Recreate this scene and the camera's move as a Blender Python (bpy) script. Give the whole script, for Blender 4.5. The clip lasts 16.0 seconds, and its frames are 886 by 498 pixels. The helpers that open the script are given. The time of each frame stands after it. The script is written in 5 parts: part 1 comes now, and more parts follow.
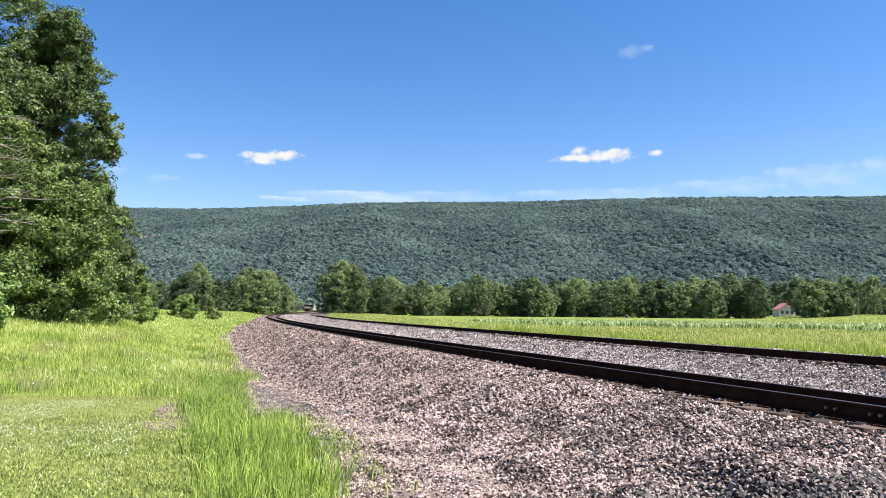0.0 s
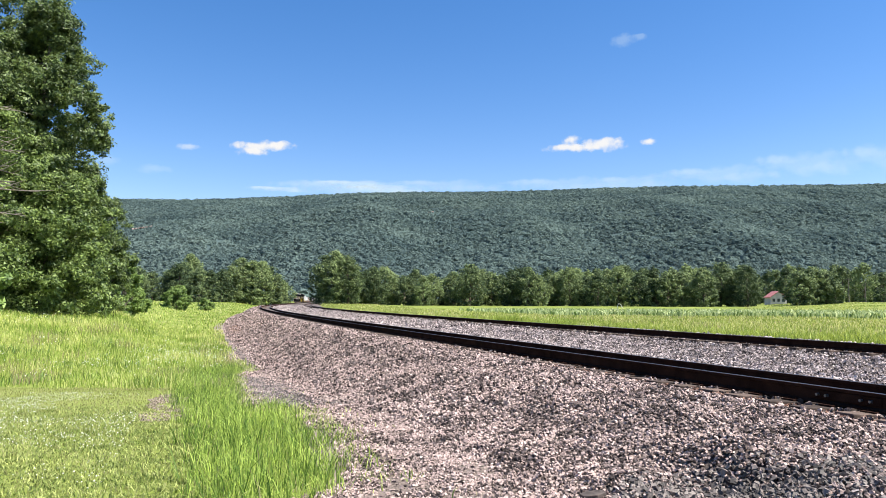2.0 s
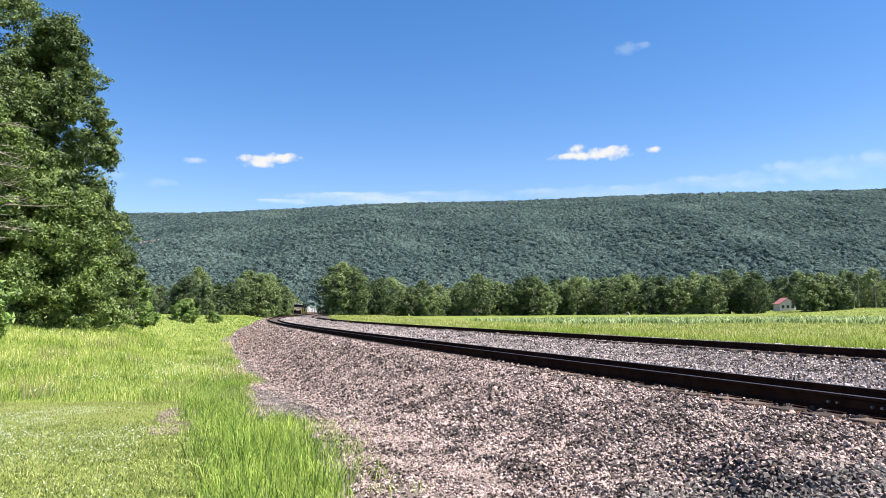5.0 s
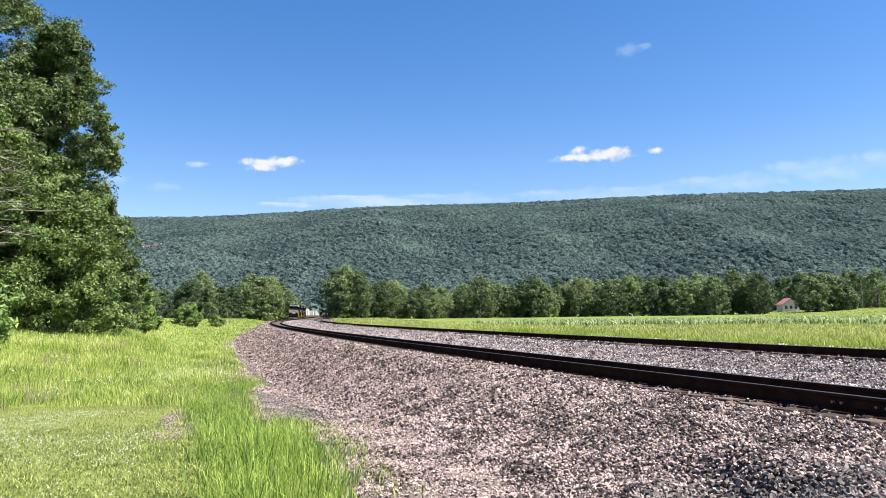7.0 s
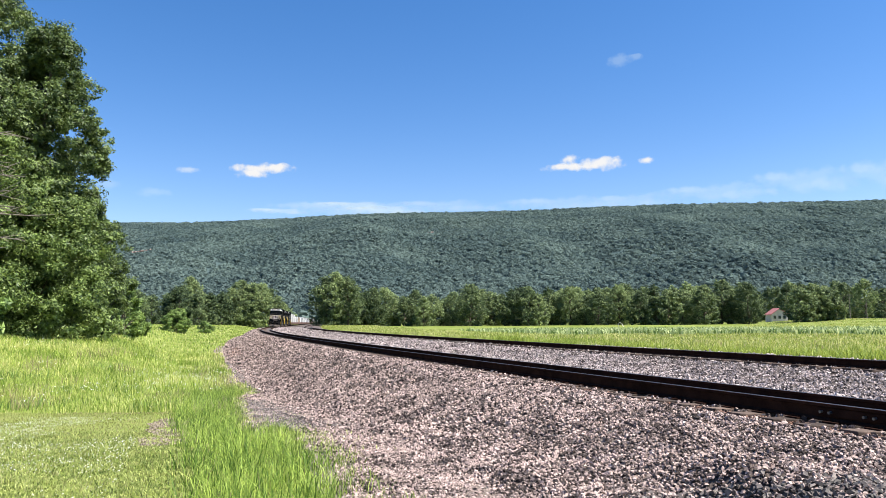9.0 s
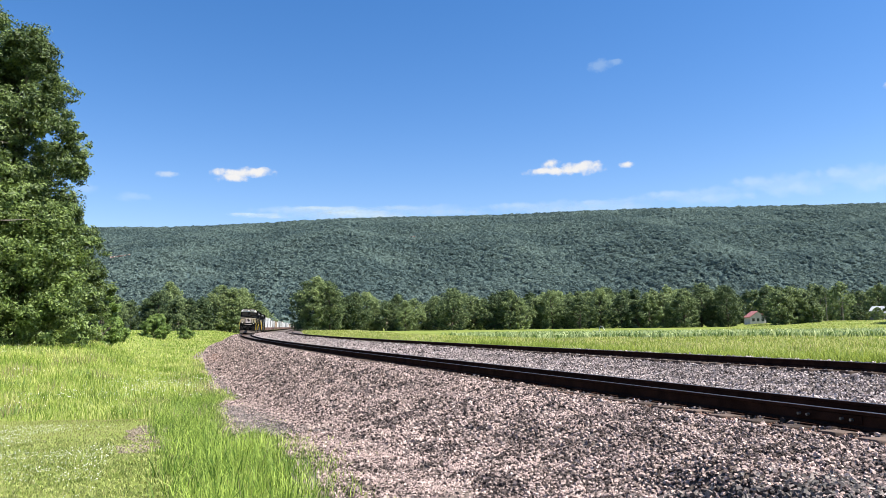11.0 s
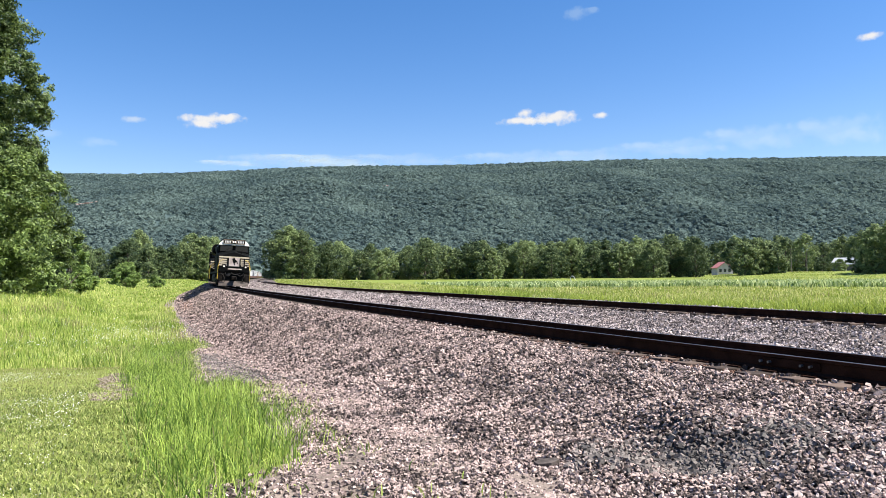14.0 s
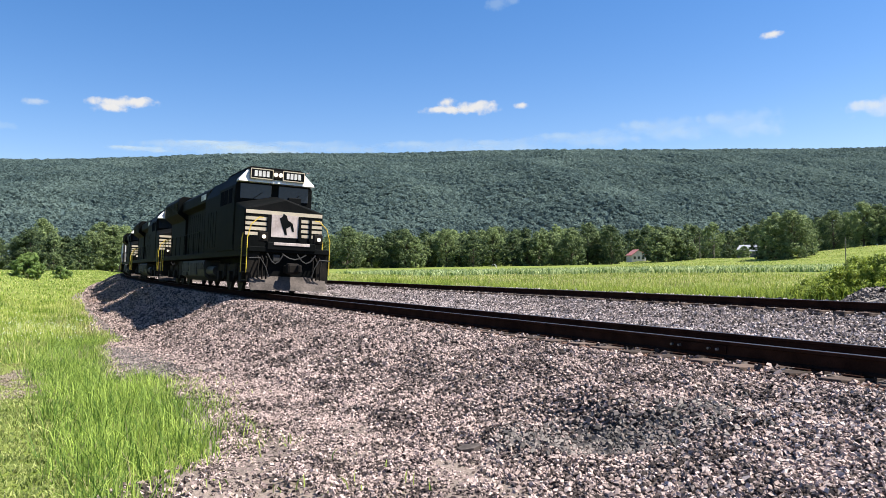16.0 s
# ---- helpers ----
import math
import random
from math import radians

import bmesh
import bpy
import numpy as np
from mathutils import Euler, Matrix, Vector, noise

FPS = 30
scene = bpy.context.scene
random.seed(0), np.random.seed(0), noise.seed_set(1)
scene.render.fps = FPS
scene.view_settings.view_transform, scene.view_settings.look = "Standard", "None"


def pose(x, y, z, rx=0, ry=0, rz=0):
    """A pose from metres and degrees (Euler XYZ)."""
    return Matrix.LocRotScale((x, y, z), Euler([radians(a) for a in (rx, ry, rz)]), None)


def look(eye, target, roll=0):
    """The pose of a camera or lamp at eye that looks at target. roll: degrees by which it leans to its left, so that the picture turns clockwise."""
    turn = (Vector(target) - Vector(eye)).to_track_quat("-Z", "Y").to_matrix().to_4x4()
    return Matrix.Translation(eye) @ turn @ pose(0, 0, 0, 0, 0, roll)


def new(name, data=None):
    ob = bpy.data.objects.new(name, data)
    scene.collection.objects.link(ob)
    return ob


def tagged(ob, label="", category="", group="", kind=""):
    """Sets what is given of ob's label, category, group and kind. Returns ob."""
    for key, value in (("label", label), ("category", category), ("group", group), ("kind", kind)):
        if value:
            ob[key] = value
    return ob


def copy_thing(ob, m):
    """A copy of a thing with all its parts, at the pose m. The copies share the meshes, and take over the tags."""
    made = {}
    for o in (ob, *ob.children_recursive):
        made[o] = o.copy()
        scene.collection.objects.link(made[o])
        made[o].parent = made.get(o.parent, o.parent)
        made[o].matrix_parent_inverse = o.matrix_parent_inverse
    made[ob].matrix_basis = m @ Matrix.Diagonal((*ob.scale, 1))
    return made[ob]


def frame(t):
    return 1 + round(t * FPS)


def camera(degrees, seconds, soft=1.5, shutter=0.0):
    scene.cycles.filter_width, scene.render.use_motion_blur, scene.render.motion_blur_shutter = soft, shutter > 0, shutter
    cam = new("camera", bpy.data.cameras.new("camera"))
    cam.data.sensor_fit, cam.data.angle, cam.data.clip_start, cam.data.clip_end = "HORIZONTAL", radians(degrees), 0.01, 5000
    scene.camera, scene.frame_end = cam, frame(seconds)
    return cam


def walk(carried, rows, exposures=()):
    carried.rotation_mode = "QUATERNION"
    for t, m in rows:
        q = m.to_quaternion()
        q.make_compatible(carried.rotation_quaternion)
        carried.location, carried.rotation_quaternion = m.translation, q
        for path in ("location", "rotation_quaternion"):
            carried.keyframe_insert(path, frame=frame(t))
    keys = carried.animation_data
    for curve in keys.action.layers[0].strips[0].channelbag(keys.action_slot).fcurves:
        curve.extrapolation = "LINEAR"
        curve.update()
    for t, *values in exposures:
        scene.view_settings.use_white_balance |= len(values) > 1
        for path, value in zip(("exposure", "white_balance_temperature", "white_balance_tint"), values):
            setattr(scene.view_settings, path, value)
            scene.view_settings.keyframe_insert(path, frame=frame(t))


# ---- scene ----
cam = camera(63.43, 16.0, soft=0.5)
EYE = (0.0, 0.0, 0.973)
# seconds, yaw, pitch, roll of the hand-held camera, which turns on the spot
TURNS = [
    (0.0, 0.00, 4.96, -0.45),
    (0.5, -0.06, 4.97, -0.54),
    (1.0, -0.14, 4.75, -0.56),
    (1.5, -0.34, 4.41, -0.36),
    (2.0, -0.53, 4.15, -0.13),
    (2.5, -0.63, 4.04, 0.16),
    (3.0, -0.60, 4.11, 0.31),
    (3.5, -0.39, 4.32, 0.34),
    (4.0, -0.17, 4.60, 0.27),
    (6.5, 0.31, 5.14, 0.76),
    (7.0, 0.27, 5.16, 0.81),
    (7.5, 0.18, 5.17, 0.76),
    (8.0, -0.01, 5.26, 0.71),
    (8.5, -0.24, 5.47, 0.56),
    (9.0, -0.50, 5.77, 0.45),
    (11.5, -2.39, 6.09, 0.89),
    (12.0, -2.90, 5.93, 1.00),
    (12.5, -3.39, 5.39, 0.94),
    (13.0, -3.66, 4.43, 0.75),
    (13.5, -3.86, 3.21, 0.56),
    (14.0, -4.09, 2.05, 0.52),
    (14.5, -4.57, 1.19, 0.63),
    (15.0, -5.55, 0.71, 0.72),
    (15.5, -7.42, 0.66, 0.84),
    (16.0, -10.27, 1.07, 0.90),]
walk(cam, [(t, pose(*EYE, 90 + p, r, y)) for t, y, p, r in TURNS], [(0.0, 1.35), (9.0, 1.33), (12.5, 1.26), (14.5, 1.29), (16.0, 1.2)])

# ---------------------------------------------------------------- light
SUN_AZ, SUN_EL = 103.0, 55.5          # degrees clockwise from +y, and above the horizon
world = bpy.data.worlds.new("world")
scene.world = world
world.use_nodes = True
_wn, _wl = world.node_tree.nodes, world.node_tree.links
_sky = _wn.new("ShaderNodeTexSky")
_sky.sky_type = "NISHITA"
_sky.sun_disc = False
_sky.sun_elevation = radians(SUN_EL)
_sky.sun_rotation = radians(SUN_AZ)
_sky.altitude = 200
_sky.air_density = 1.0
_sky.dust_density = 0.3
_sky.ozone_density = 1.7
_bg = _wn["Background"]
_bg.inputs["Strength"].default_value = 0.0735
_hs = _wn.new("ShaderNodeHueSaturation")
_hs.inputs["Saturation"].default_value = 1.35
_wl.new(_sky.outputs["Color"], _hs.inputs["Color"])
_tint = _wn.new("ShaderNodeMix")
_tint.data_type, _tint.blend_type = "RGBA", "MULTIPLY"
_tint.inputs["Factor"].default_value = 1.0
for _q in _tint.inputs:
    if _q.type == "RGBA" and _q.name == "B":
        _q.default_value = (1.07, 0.925, 1.0, 1)
    if _q.type == "RGBA" and _q.name == "A":
        _wl.new(_hs.outputs["Color"], _q)
for _q in _tint.outputs:
    if _q.type == "RGBA":
        _wl.new(_q, _bg.inputs["Color"])
sun = new("sun", bpy.data.lights.new("sun", "SUN"))
sun.data.energy = 5.0
sun.data.angle = radians(0.5)
sun.data.color = (1.0, 0.95, 0.87)
_sd = Vector((math.sin(radians(SUN_AZ)) * math.cos(radians(SUN_EL)),
              math.cos(radians(SUN_AZ)) * math.cos(radians(SUN_EL)), math.sin(radians(SUN_EL))))
sun.matrix_world = look(_sd * 50, (0, 0, 0))


# ---------------------------------------------------------------- materials
def surface(name, c1, c2, scale=3.0, rough=0.8, bump=0.3, fine=40.0, metal=0.0, island=0.0, c3=None, glow=None,
            coat=0.0, spec=0.5, leafy=0.0, objrand=0.0, bumpd=0.02, tint=None):
    """Two-scale noise between c1 and c2 with fine grain, bump, and optional spread from piece to piece."""
    m = bpy.data.materials.new(name)
    m.use_nodes = True
    n, l = m.node_tree.nodes, m.node_tree.links
    b = n["Principled BSDF"]
    out = n["Material Output"]
    tc = n.new("ShaderNodeTexCoord")
    big = n.new("ShaderNodeTexNoise")
    big.inputs["Scale"].default_value = scale
    big.inputs["Detail"].default_value = 5
    small = n.new("ShaderNodeTexNoise")
    small.inputs["Scale"].default_value = fine
    small.inputs["Detail"].default_value = 3
    for t in (big, small):
        l.new(tc.outputs["Object"], t.inputs["Vector"])
    add = n.new("ShaderNodeMath")
    add.operation = "MULTIPLY_ADD"
    l.new(small.outputs["Fac"], add.inputs[0])
    add.inputs[1].default_value = 0.5
    l.new(big.outputs["Fac"], add.inputs[2])
    ramp = n.new("ShaderNodeValToRGB")
    ramp.color_ramp.elements[0].position, ramp.color_ramp.elements[1].position = 0.52, 0.98
    ramp.color_ramp.elements[0].color = (*c1, 1)
    ramp.color_ramp.elements[1].color = (*c2, 1)
    if c3:
        e = ramp.color_ramp.elements.new(0.75)
        e.color = (*c3, 1)
    src = add.outputs[0]
    for k, node, socket in ((island, "ShaderNodeNewGeometry", "Random Per Island"), (objrand, "ShaderNodeObjectInfo", "Random")):
        if not k:
            continue
        geo = n.new(node)
        mix = n.new("ShaderNodeMath")
        mix.operation = "MULTIPLY_ADD"
        l.new(geo.outputs[socket], mix.inputs[0])
        mix.inputs[1].default_value = k
        sub = n.new("ShaderNodeMath")
        sub.operation = "SUBTRACT"
        l.new(src, sub.inputs[0])
        sub.inputs[1].default_value = k * 0.5
        l.new(sub.outputs[0], mix.inputs[2])
        src = mix.outputs[0]
    l.new(src, ramp.inputs[0])
    col = ramp.outputs["Color"]
    l.new(col, b.inputs["Base Color"])
    b.inputs["Roughness"].default_value = rough
    b.inputs["Metallic"].default_value = metal
    b.inputs["Coat Weight"].default_value = coat
    b.inputs["Specular IOR Level"].default_value = spec
    if bump:
        bn = n.new("ShaderNodeBump")
        bn.inputs["Strength"].default_value = bump
        bn.inputs["Distance"].default_value = bumpd
        l.new(add.outputs[0], bn.inputs["Height"])
        l.new(bn.outputs["Normal"], b.inputs["Normal"])
    if leafy:
        tr = n.new("ShaderNodeBsdfTranslucent")
        hs = n.new("ShaderNodeHueSaturation")
        hs.inputs["Value"].default_value = 1.3
        hs.inputs["Hue"].default_value = 0.488
        l.new(col, hs.inputs["Color"])
        l.new(hs.outputs["Color"], tr.inputs["Color"])
        mx = n.new("ShaderNodeMixShader")
        mx.inputs[0].default_value = leafy
        l.new(b.outputs[0], mx.inputs[1])
        l.new(tr.outputs[0], mx.inputs[2])
        l.new(mx.outputs[0], out.inputs["Surface"])
    if glow:
        b.inputs["Emission Color"].default_value = (*glow[:3], 1)
        b.inputs["Emission Strength"].default_value = glow[3]
    return m


M_GROUND = surface("meadow_ground", (0.097, 0.133, 0.020), (0.203, 0.235, 0.061), 0.15, 0.95, 0.6, 6.0, spec=0.1, bumpd=0.15)
M_GRAVEL = surface("fine_gravel", (0.120, 0.095, 0.080), (0.290, 0.232, 0.195), 0.8, 0.95, 1.0, 38.0, spec=0.2, bumpd=0.04)
# bed darker than its stones: shade of the gaps put into the colour
M_SHADEBED = surface("ballast_bed", (0.026, 0.021, 0.019), (0.150, 0.122, 0.110), 1.2, 0.95, 1.0, 22.0, spec=0.2, bumpd=0.06)
M_STONE = surface("ballast_stone", (0.036, 0.027, 0.024), (0.450, 0.346, 0.306), 2.0, 0.9, 0.5, 60.0, island=0.65, c3=(0.255, 0.193, 0.172), spec=0.3, bumpd=0.01)
M_COAL = surface("dark_stone", (0.030, 0.025, 0.022), (0.190, 0.158, 0.140), 2.0, 0.7, 0.5, 60.0, island=0.6, spec=0.5, bumpd=0.01)
M_GREYSTONE = surface("grey_ballast_stone", (0.050, 0.041, 0.039), (0.510, 0.428, 0.402), 2.0, 0.9, 0.5, 60.0, island=0.65, c3=(0.285, 0.238, 0.222), spec=0.3, bumpd=0.01)
M_SOIL = surface("dry_soil", (0.140, 0.112, 0.085), (0.300, 0.250, 0.200), 1.5, 0.95, 0.5, 60.0, island=0.5, spec=0.1, bumpd=0.01)
M_RUSTSOIL = surface("rusty_soil_chips", (0.120, 0.062, 0.042), (0.330, 0.200, 0.150), 2.0, 0.9, 0.5, 60.0, island=0.6, spec=0.2, bumpd=0.01)
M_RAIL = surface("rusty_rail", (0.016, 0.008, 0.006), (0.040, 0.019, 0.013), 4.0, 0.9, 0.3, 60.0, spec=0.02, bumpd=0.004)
M_RAILTOP = surface("polished_railhead", (0.070, 0.062, 0.058), (0.130, 0.118, 0.110), 2.0, 0.45, 0.05, 50.0, metal=1.0)
M_TIE = surface("creosoted_tie", (0.036, 0.026, 0.021), (0.125, 0.090, 0.073), 6.0, 0.9, 0.6, 40.0, objrand=0.5, spec=0.2, bumpd=0.01)
M_STEEL = surface("worn_bolt", (0.100, 0.095, 0.090), (0.220, 0.210, 0.200), 8.0, 0.5, 0.1, 60.0, metal=0.6)
M_BARK = surface("bark", (0.056, 0.044, 0.032), (0.160, 0.136, 0.112), 4.0, 0.95, 0.8, 30.0, spec=0.1, bumpd=0.04)
M_LEAF = surface("tree_leaves", (0.032, 0.056, 0.018), (0.145, 0.205, 0.058), 0.5, 0.55, 0.0, 3.0, island=0.5, leafy=0.3, spec=0.35)
# lighter copy of the tree leaves, with sunlight put into the colour
M_SUNLEAF = surface("sunlit_tone_leaves", (0.046, 0.080, 0.022), (0.200, 0.278, 0.074), 0.5, 0.55, 0.0, 3.0, island=0.5, leafy=0.3, spec=0.35)
M_LEAF2 = surface("sumac_leaves", (0.075, 0.132, 0.030), (0.245, 0.345, 0.092), 0.5, 0.55, 0.0, 3.0, island=0.5, leafy=0.3, spec=0.35)
M_FARLEAF = surface("far_tree_leaves", (0.042, 0.070, 0.032), (0.225, 0.288, 0.122), 0.25, 0.7, 0.0, 2.0, island=0.4, objrand=0.5, leafy=0.25, spec=0.2)
M_GRASS = surface("tall_grass", (0.066, 0.135, 0.019), (0.410, 0.525, 0.112), 0.35, 0.6, 0.0, 3.0, island=0.75, leafy=0.4, spec=0.25)
M_MEADOW = surface("meadow_grass", (0.135, 0.220, 0.032), (0.600, 0.590, 0.240), 0.22, 0.7, 0.0, 1.1, island=0.5, leafy=0.4, spec=0.2, c3=(0.330, 0.420, 0.085))
M_VERGE = surface("verge_grass", (0.165, 0.225, 0.042), (0.560, 0.530, 0.235), 0.12, 0.7, 0.0, 1.2, island=0.6, leafy=0.35, spec=0.2, c3=(0.281, 0.336, 0.064))
M_LAWN = surface("mown_grass", (0.165, 0.178, 0.048), (0.370, 0.365, 0.170), 0.6, 0.8, 0.0, 3.0, island=0.5, leafy=0.35, spec=0.2)
M_CLOVER = surface("clover", (0.120, 0.165, 0.040), (0.420, 0.455, 0.160), 1.6, 0.7, 0.0, 8.0, island=0.6, leafy=0.35, spec=0.2)
M_WEED = surface("verge_weeds", (0.110, 0.170, 0.022), (0.360, 0.430, 0.080), 0.5, 0.6, 0.0, 3.0, island=0.55, leafy=0.35, spec=0.25)
M_STRAW = surface("dry_grass", (0.198, 0.165, 0.079), (0.363, 0.317, 0.185), 0.6, 0.8, 0.0, 3.0, island=0.5, leafy=0.3, spec=0.2)
M_FLOWER = surface("white_blossom", (0.65, 0.66, 0.58), (0.85, 0.85, 0.8), 3.0, 0.8, 0.0, 20.0, leafy=0.3)
M_CORN = surface("corn_leaves", (0.110, 0.180, 0.045), (0.470, 0.530, 0.270), 0.4, 0.6, 0.0, 4.0, island=0.7, leafy=0.3, spec=0.3)
# far haze over the ridge is put into these blue-green, lifted colours
M_HILL = surface("hazed_forest_floor", (0.045, 0.070, 0.072), (0.066, 0.096, 0.092), 0.01, 0.95, 0.0, 0.1, spec=0.05)
# translucency here also lifts the shaded sides, as haze would
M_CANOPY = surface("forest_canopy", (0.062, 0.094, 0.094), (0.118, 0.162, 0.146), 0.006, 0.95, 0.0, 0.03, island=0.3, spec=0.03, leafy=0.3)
M_BLACK = surface("black_loco_paint", (0.003, 0.004, 0.004), (0.009, 0.009, 0.009), 1.2, 0.6, 0.05, 25.0, spec=0.03)
M_GRIME = surface("grimy_underframe", (0.004, 0.0035, 0.003), (0.020, 0.016, 0.013), 2.5, 0.85, 0.4, 25.0, spec=0.15)
M_TANK = surface("dusty_grey_metal", (0.008, 0.0075, 0.007), (0.030, 0.027, 0.025), 2.5, 0.7, 0.2, 25.0)
M_DUST = surface("pale_road_dust", (0.022, 0.020, 0.019), (0.080, 0.074, 0.069), 1.5, 0.85, 0.2, 20.0, spec=0.2)
M_PLOW = surface("dirty_plow_paint", (0.020, 0.016, 0.014), (0.120, 0.098, 0.086), 1.4, 0.8, 0.3, 18.0, spec=0.2)
M_WHITE = surface("white_paint", (0.50, 0.48, 0.45), (0.74, 0.72, 0.69), 2.0, 0.45, 0.05, 25.0)
# pinkish white, dimmer than the brow to stand in for grazing sun
M_PANEL = surface("grazing_sun_pinkish_white", (0.38, 0.30, 0.27), (0.66, 0.56, 0.51), 1.6, 0.5, 0.05, 12.0)
M_GOLD = surface("cream_stripe_paint", (0.44, 0.36, 0.26), (0.62, 0.53, 0.40), 2.0, 0.45, 0.05, 25.0)
M_YELLOW = surface("yellow_handrail_paint", (0.62, 0.42, 0.03), (0.8, 0.58, 0.06), 4.0, 0.45, 0.05, 30.0)
M_GLASS = surface("dark_cab_glass", (0.006, 0.007, 0.011), (0.012, 0.014, 0.020), 1.0, 0.4, 0.0, 10.0, spec=0.0)
M_SHIELD = surface("windshield_glass", (0.010, 0.012, 0.017), (0.020, 0.023, 0.030), 1.0, 0.08, 0.0, 10.0, spec=0.4)
M_LAMP = surface("lit_headlight", (0.9, 0.88, 0.8), (1, 0.95, 0.9), 1.0, 0.3, 0.0, 10.0, glow=(1.0, 0.84, 0.58, 0.45))
M_WHEEL = surface("wheel_steel", (0.012, 0.010, 0.009), (0.045, 0.038, 0.033), 3.0, 0.75, 0.2, 25.0, metal=0.2, spec=0.2)
M_BOX = surface("white_container_paint", (0.480, 0.488, 0.496), (0.640, 0.640, 0.640), 0.6, 0.5, 0.05, 15.0, objrand=0.25)
M_GREYBOX = surface("grey_container_paint", (0.330, 0.345, 0.355), (0.470, 0.480, 0.485), 0.6, 0.5, 0.05, 15.0, objrand=0.25)
M_TANBOX = surface("tan_container_paint", (0.300, 0.210, 0.140), (0.420, 0.320, 0.230), 0.6, 0.55, 0.05, 15.0, objrand=0.25)
M_CAR = surface("oxide_red_car_frame", (0.110, 0.062, 0.050), (0.230, 0.150, 0.125), 1.5, 0.75, 0.2, 20.0)
M_ROOFRED = surface("faded_red_roof", (0.308, 0.101, 0.095), (0.447, 0.178, 0.161), 0.8, 0.7, 0.2, 10.0)
M_SIDING = surface("pale_siding", (0.501, 0.416, 0.403), (0.646, 0.553, 0.534), 0.8, 0.7, 0.1, 10.0)
M_TIN = surface("pale_tin_roof", (0.300, 0.310, 0.320), (0.420, 0.430, 0.440), 0.8, 0.45, 0.1, 10.0)
M_WOOD = surface("weathered_wood", (0.096, 0.080, 0.064), (0.240, 0.208, 0.176), 2.0, 0.9, 0.4, 20.0)
M_ORANGE = surface("orange_marker", (0.7, 0.22, 0.03), (0.85, 0.32, 0.05), 2.0, 0.6, 0.1, 20.0)
M_WINDOW = surface("far_window_glass", (0.03, 0.035, 0.04), (0.06, 0.065, 0.07), 1.0, 0.1, 0.0, 10.0)


# ---------------------------------------------------------------- mesh helpers
def np_mesh(name, V, F, mats, index=None, smooth=False):
    """A mesh from arrays: V is n x 3, F is m x k."""
    V, F = np.asarray(V, dtype=np.float32), np.asarray(F, dtype=np.int32)
    me = bpy.data.meshes.new(name)
    me.vertices.add(len(V))
    me.vertices.foreach_set("co", V.ravel())
    me.loops.add(F.size)
    me.loops.foreach_set("vertex_index", F.ravel())
    me.polygons.add(len(F))
    me.polygons.foreach_set("loop_start", np.arange(len(F), dtype=np.int32) * F.shape[1])
    for m in mats:
        me.materials.append(m)
    if index is not None:
        me.polygons.foreach_set("material_index", np.asarray(index, dtype=np.int32))
    me.polygons.foreach_set("use_smooth", np.full(len(F), smooth))
    me.update(calc_edges=True)
    return me


def part(name, bm, material, parent, label=""):
    """Links a bmesh as one mesh object under a thing or a part."""
    me = bpy.data.meshes.new(name)
    bmesh.ops.recalc_face_normals(bm, faces=bm.faces[:])
    bm.to_mesh(me)
    bm.free()
    me.materials.append(material)
    ob = new(name, me)
    ob.parent = parent
    if label:
        ob["label"] = label
    return ob


def box(bm, x0, x1, y0, y1, z0, z1, bevel=0.0):
    g = bmesh.ops.create_cube(bm, size=1.0)
    vs = g["verts"]
    for v in vs:
        v.co = Vector(((x0 + x1) / 2 + v.co.x * (x1 - x0), (y0 + y1) / 2 + v.co.y * (y1 - y0), (z0 + z1) / 2 + v.co.z * (z1 - z0)))
    if bevel:
        es = list({e for v in vs for e in v.link_edges})
        bmesh.ops.bevel(bm, geom=es, offset=bevel, segments=2, affect="EDGES", profile=0.5)
    return bm


def prism(bm, outline, axis, a, b, bevel=0.0):
    """Extrudes a closed 2D outline along axis ('x', 'y' or 'z') from a to b."""
    def put(p, d):
        return {"x": (d, p[0], p[1]), "y": (p[0], d, p[1]), "z": (p[0], p[1], d)}[axis]
    A = [bm.verts.new(put(p, a)) for p in outline]
    B = [bm.verts.new(put(p, b)) for p in outline]
    fs = [bm.faces.new(A), bm.faces.new(B[::-1])]
    for i in range(len(A)):
        j = (i + 1) % len(A)
        fs.append(bm.faces.new((A[i], B[i], B[j], A[j])))
    if bevel:
        es = list({e for f in fs for e in f.edges})
        bmesh.ops.bevel(bm, geom=es, offset=bevel, segments=2, affect="EDGES", profile=0.5)
    return bm


def tube(bm, pts, r, n=8, r2=None):
    """A round bar along the points, tapering from r to r2."""
    pts = [Vector(p) for p in pts]
    rings = []
    for i, p in enumerate(pts):
        d = (pts[min(i + 1, len(pts) - 1)] - pts[max(i - 1, 0)]).normalized()
        u = d.orthogonal().normalized() if i == 0 else (u - d * u.dot(d)).normalized()
        w = d.cross(u)
        q = r if r2 is None else r + (r2 - r) * i / (len(pts) - 1)
        rings.append([bm.verts.new(p + (u * math.cos(6.2832 * k / n) + w * math.sin(6.2832 * k / n)) * q) for k in range(n)])
    for A, B in zip(rings, rings[1:]):
        for k in range(n):
            bm.faces.new((A[k], A[(k + 1) % n], B[(k + 1) % n], B[k]))
    bm.faces.new(rings[0][::-1])
    bm.faces.new(rings[-1])
    return bm


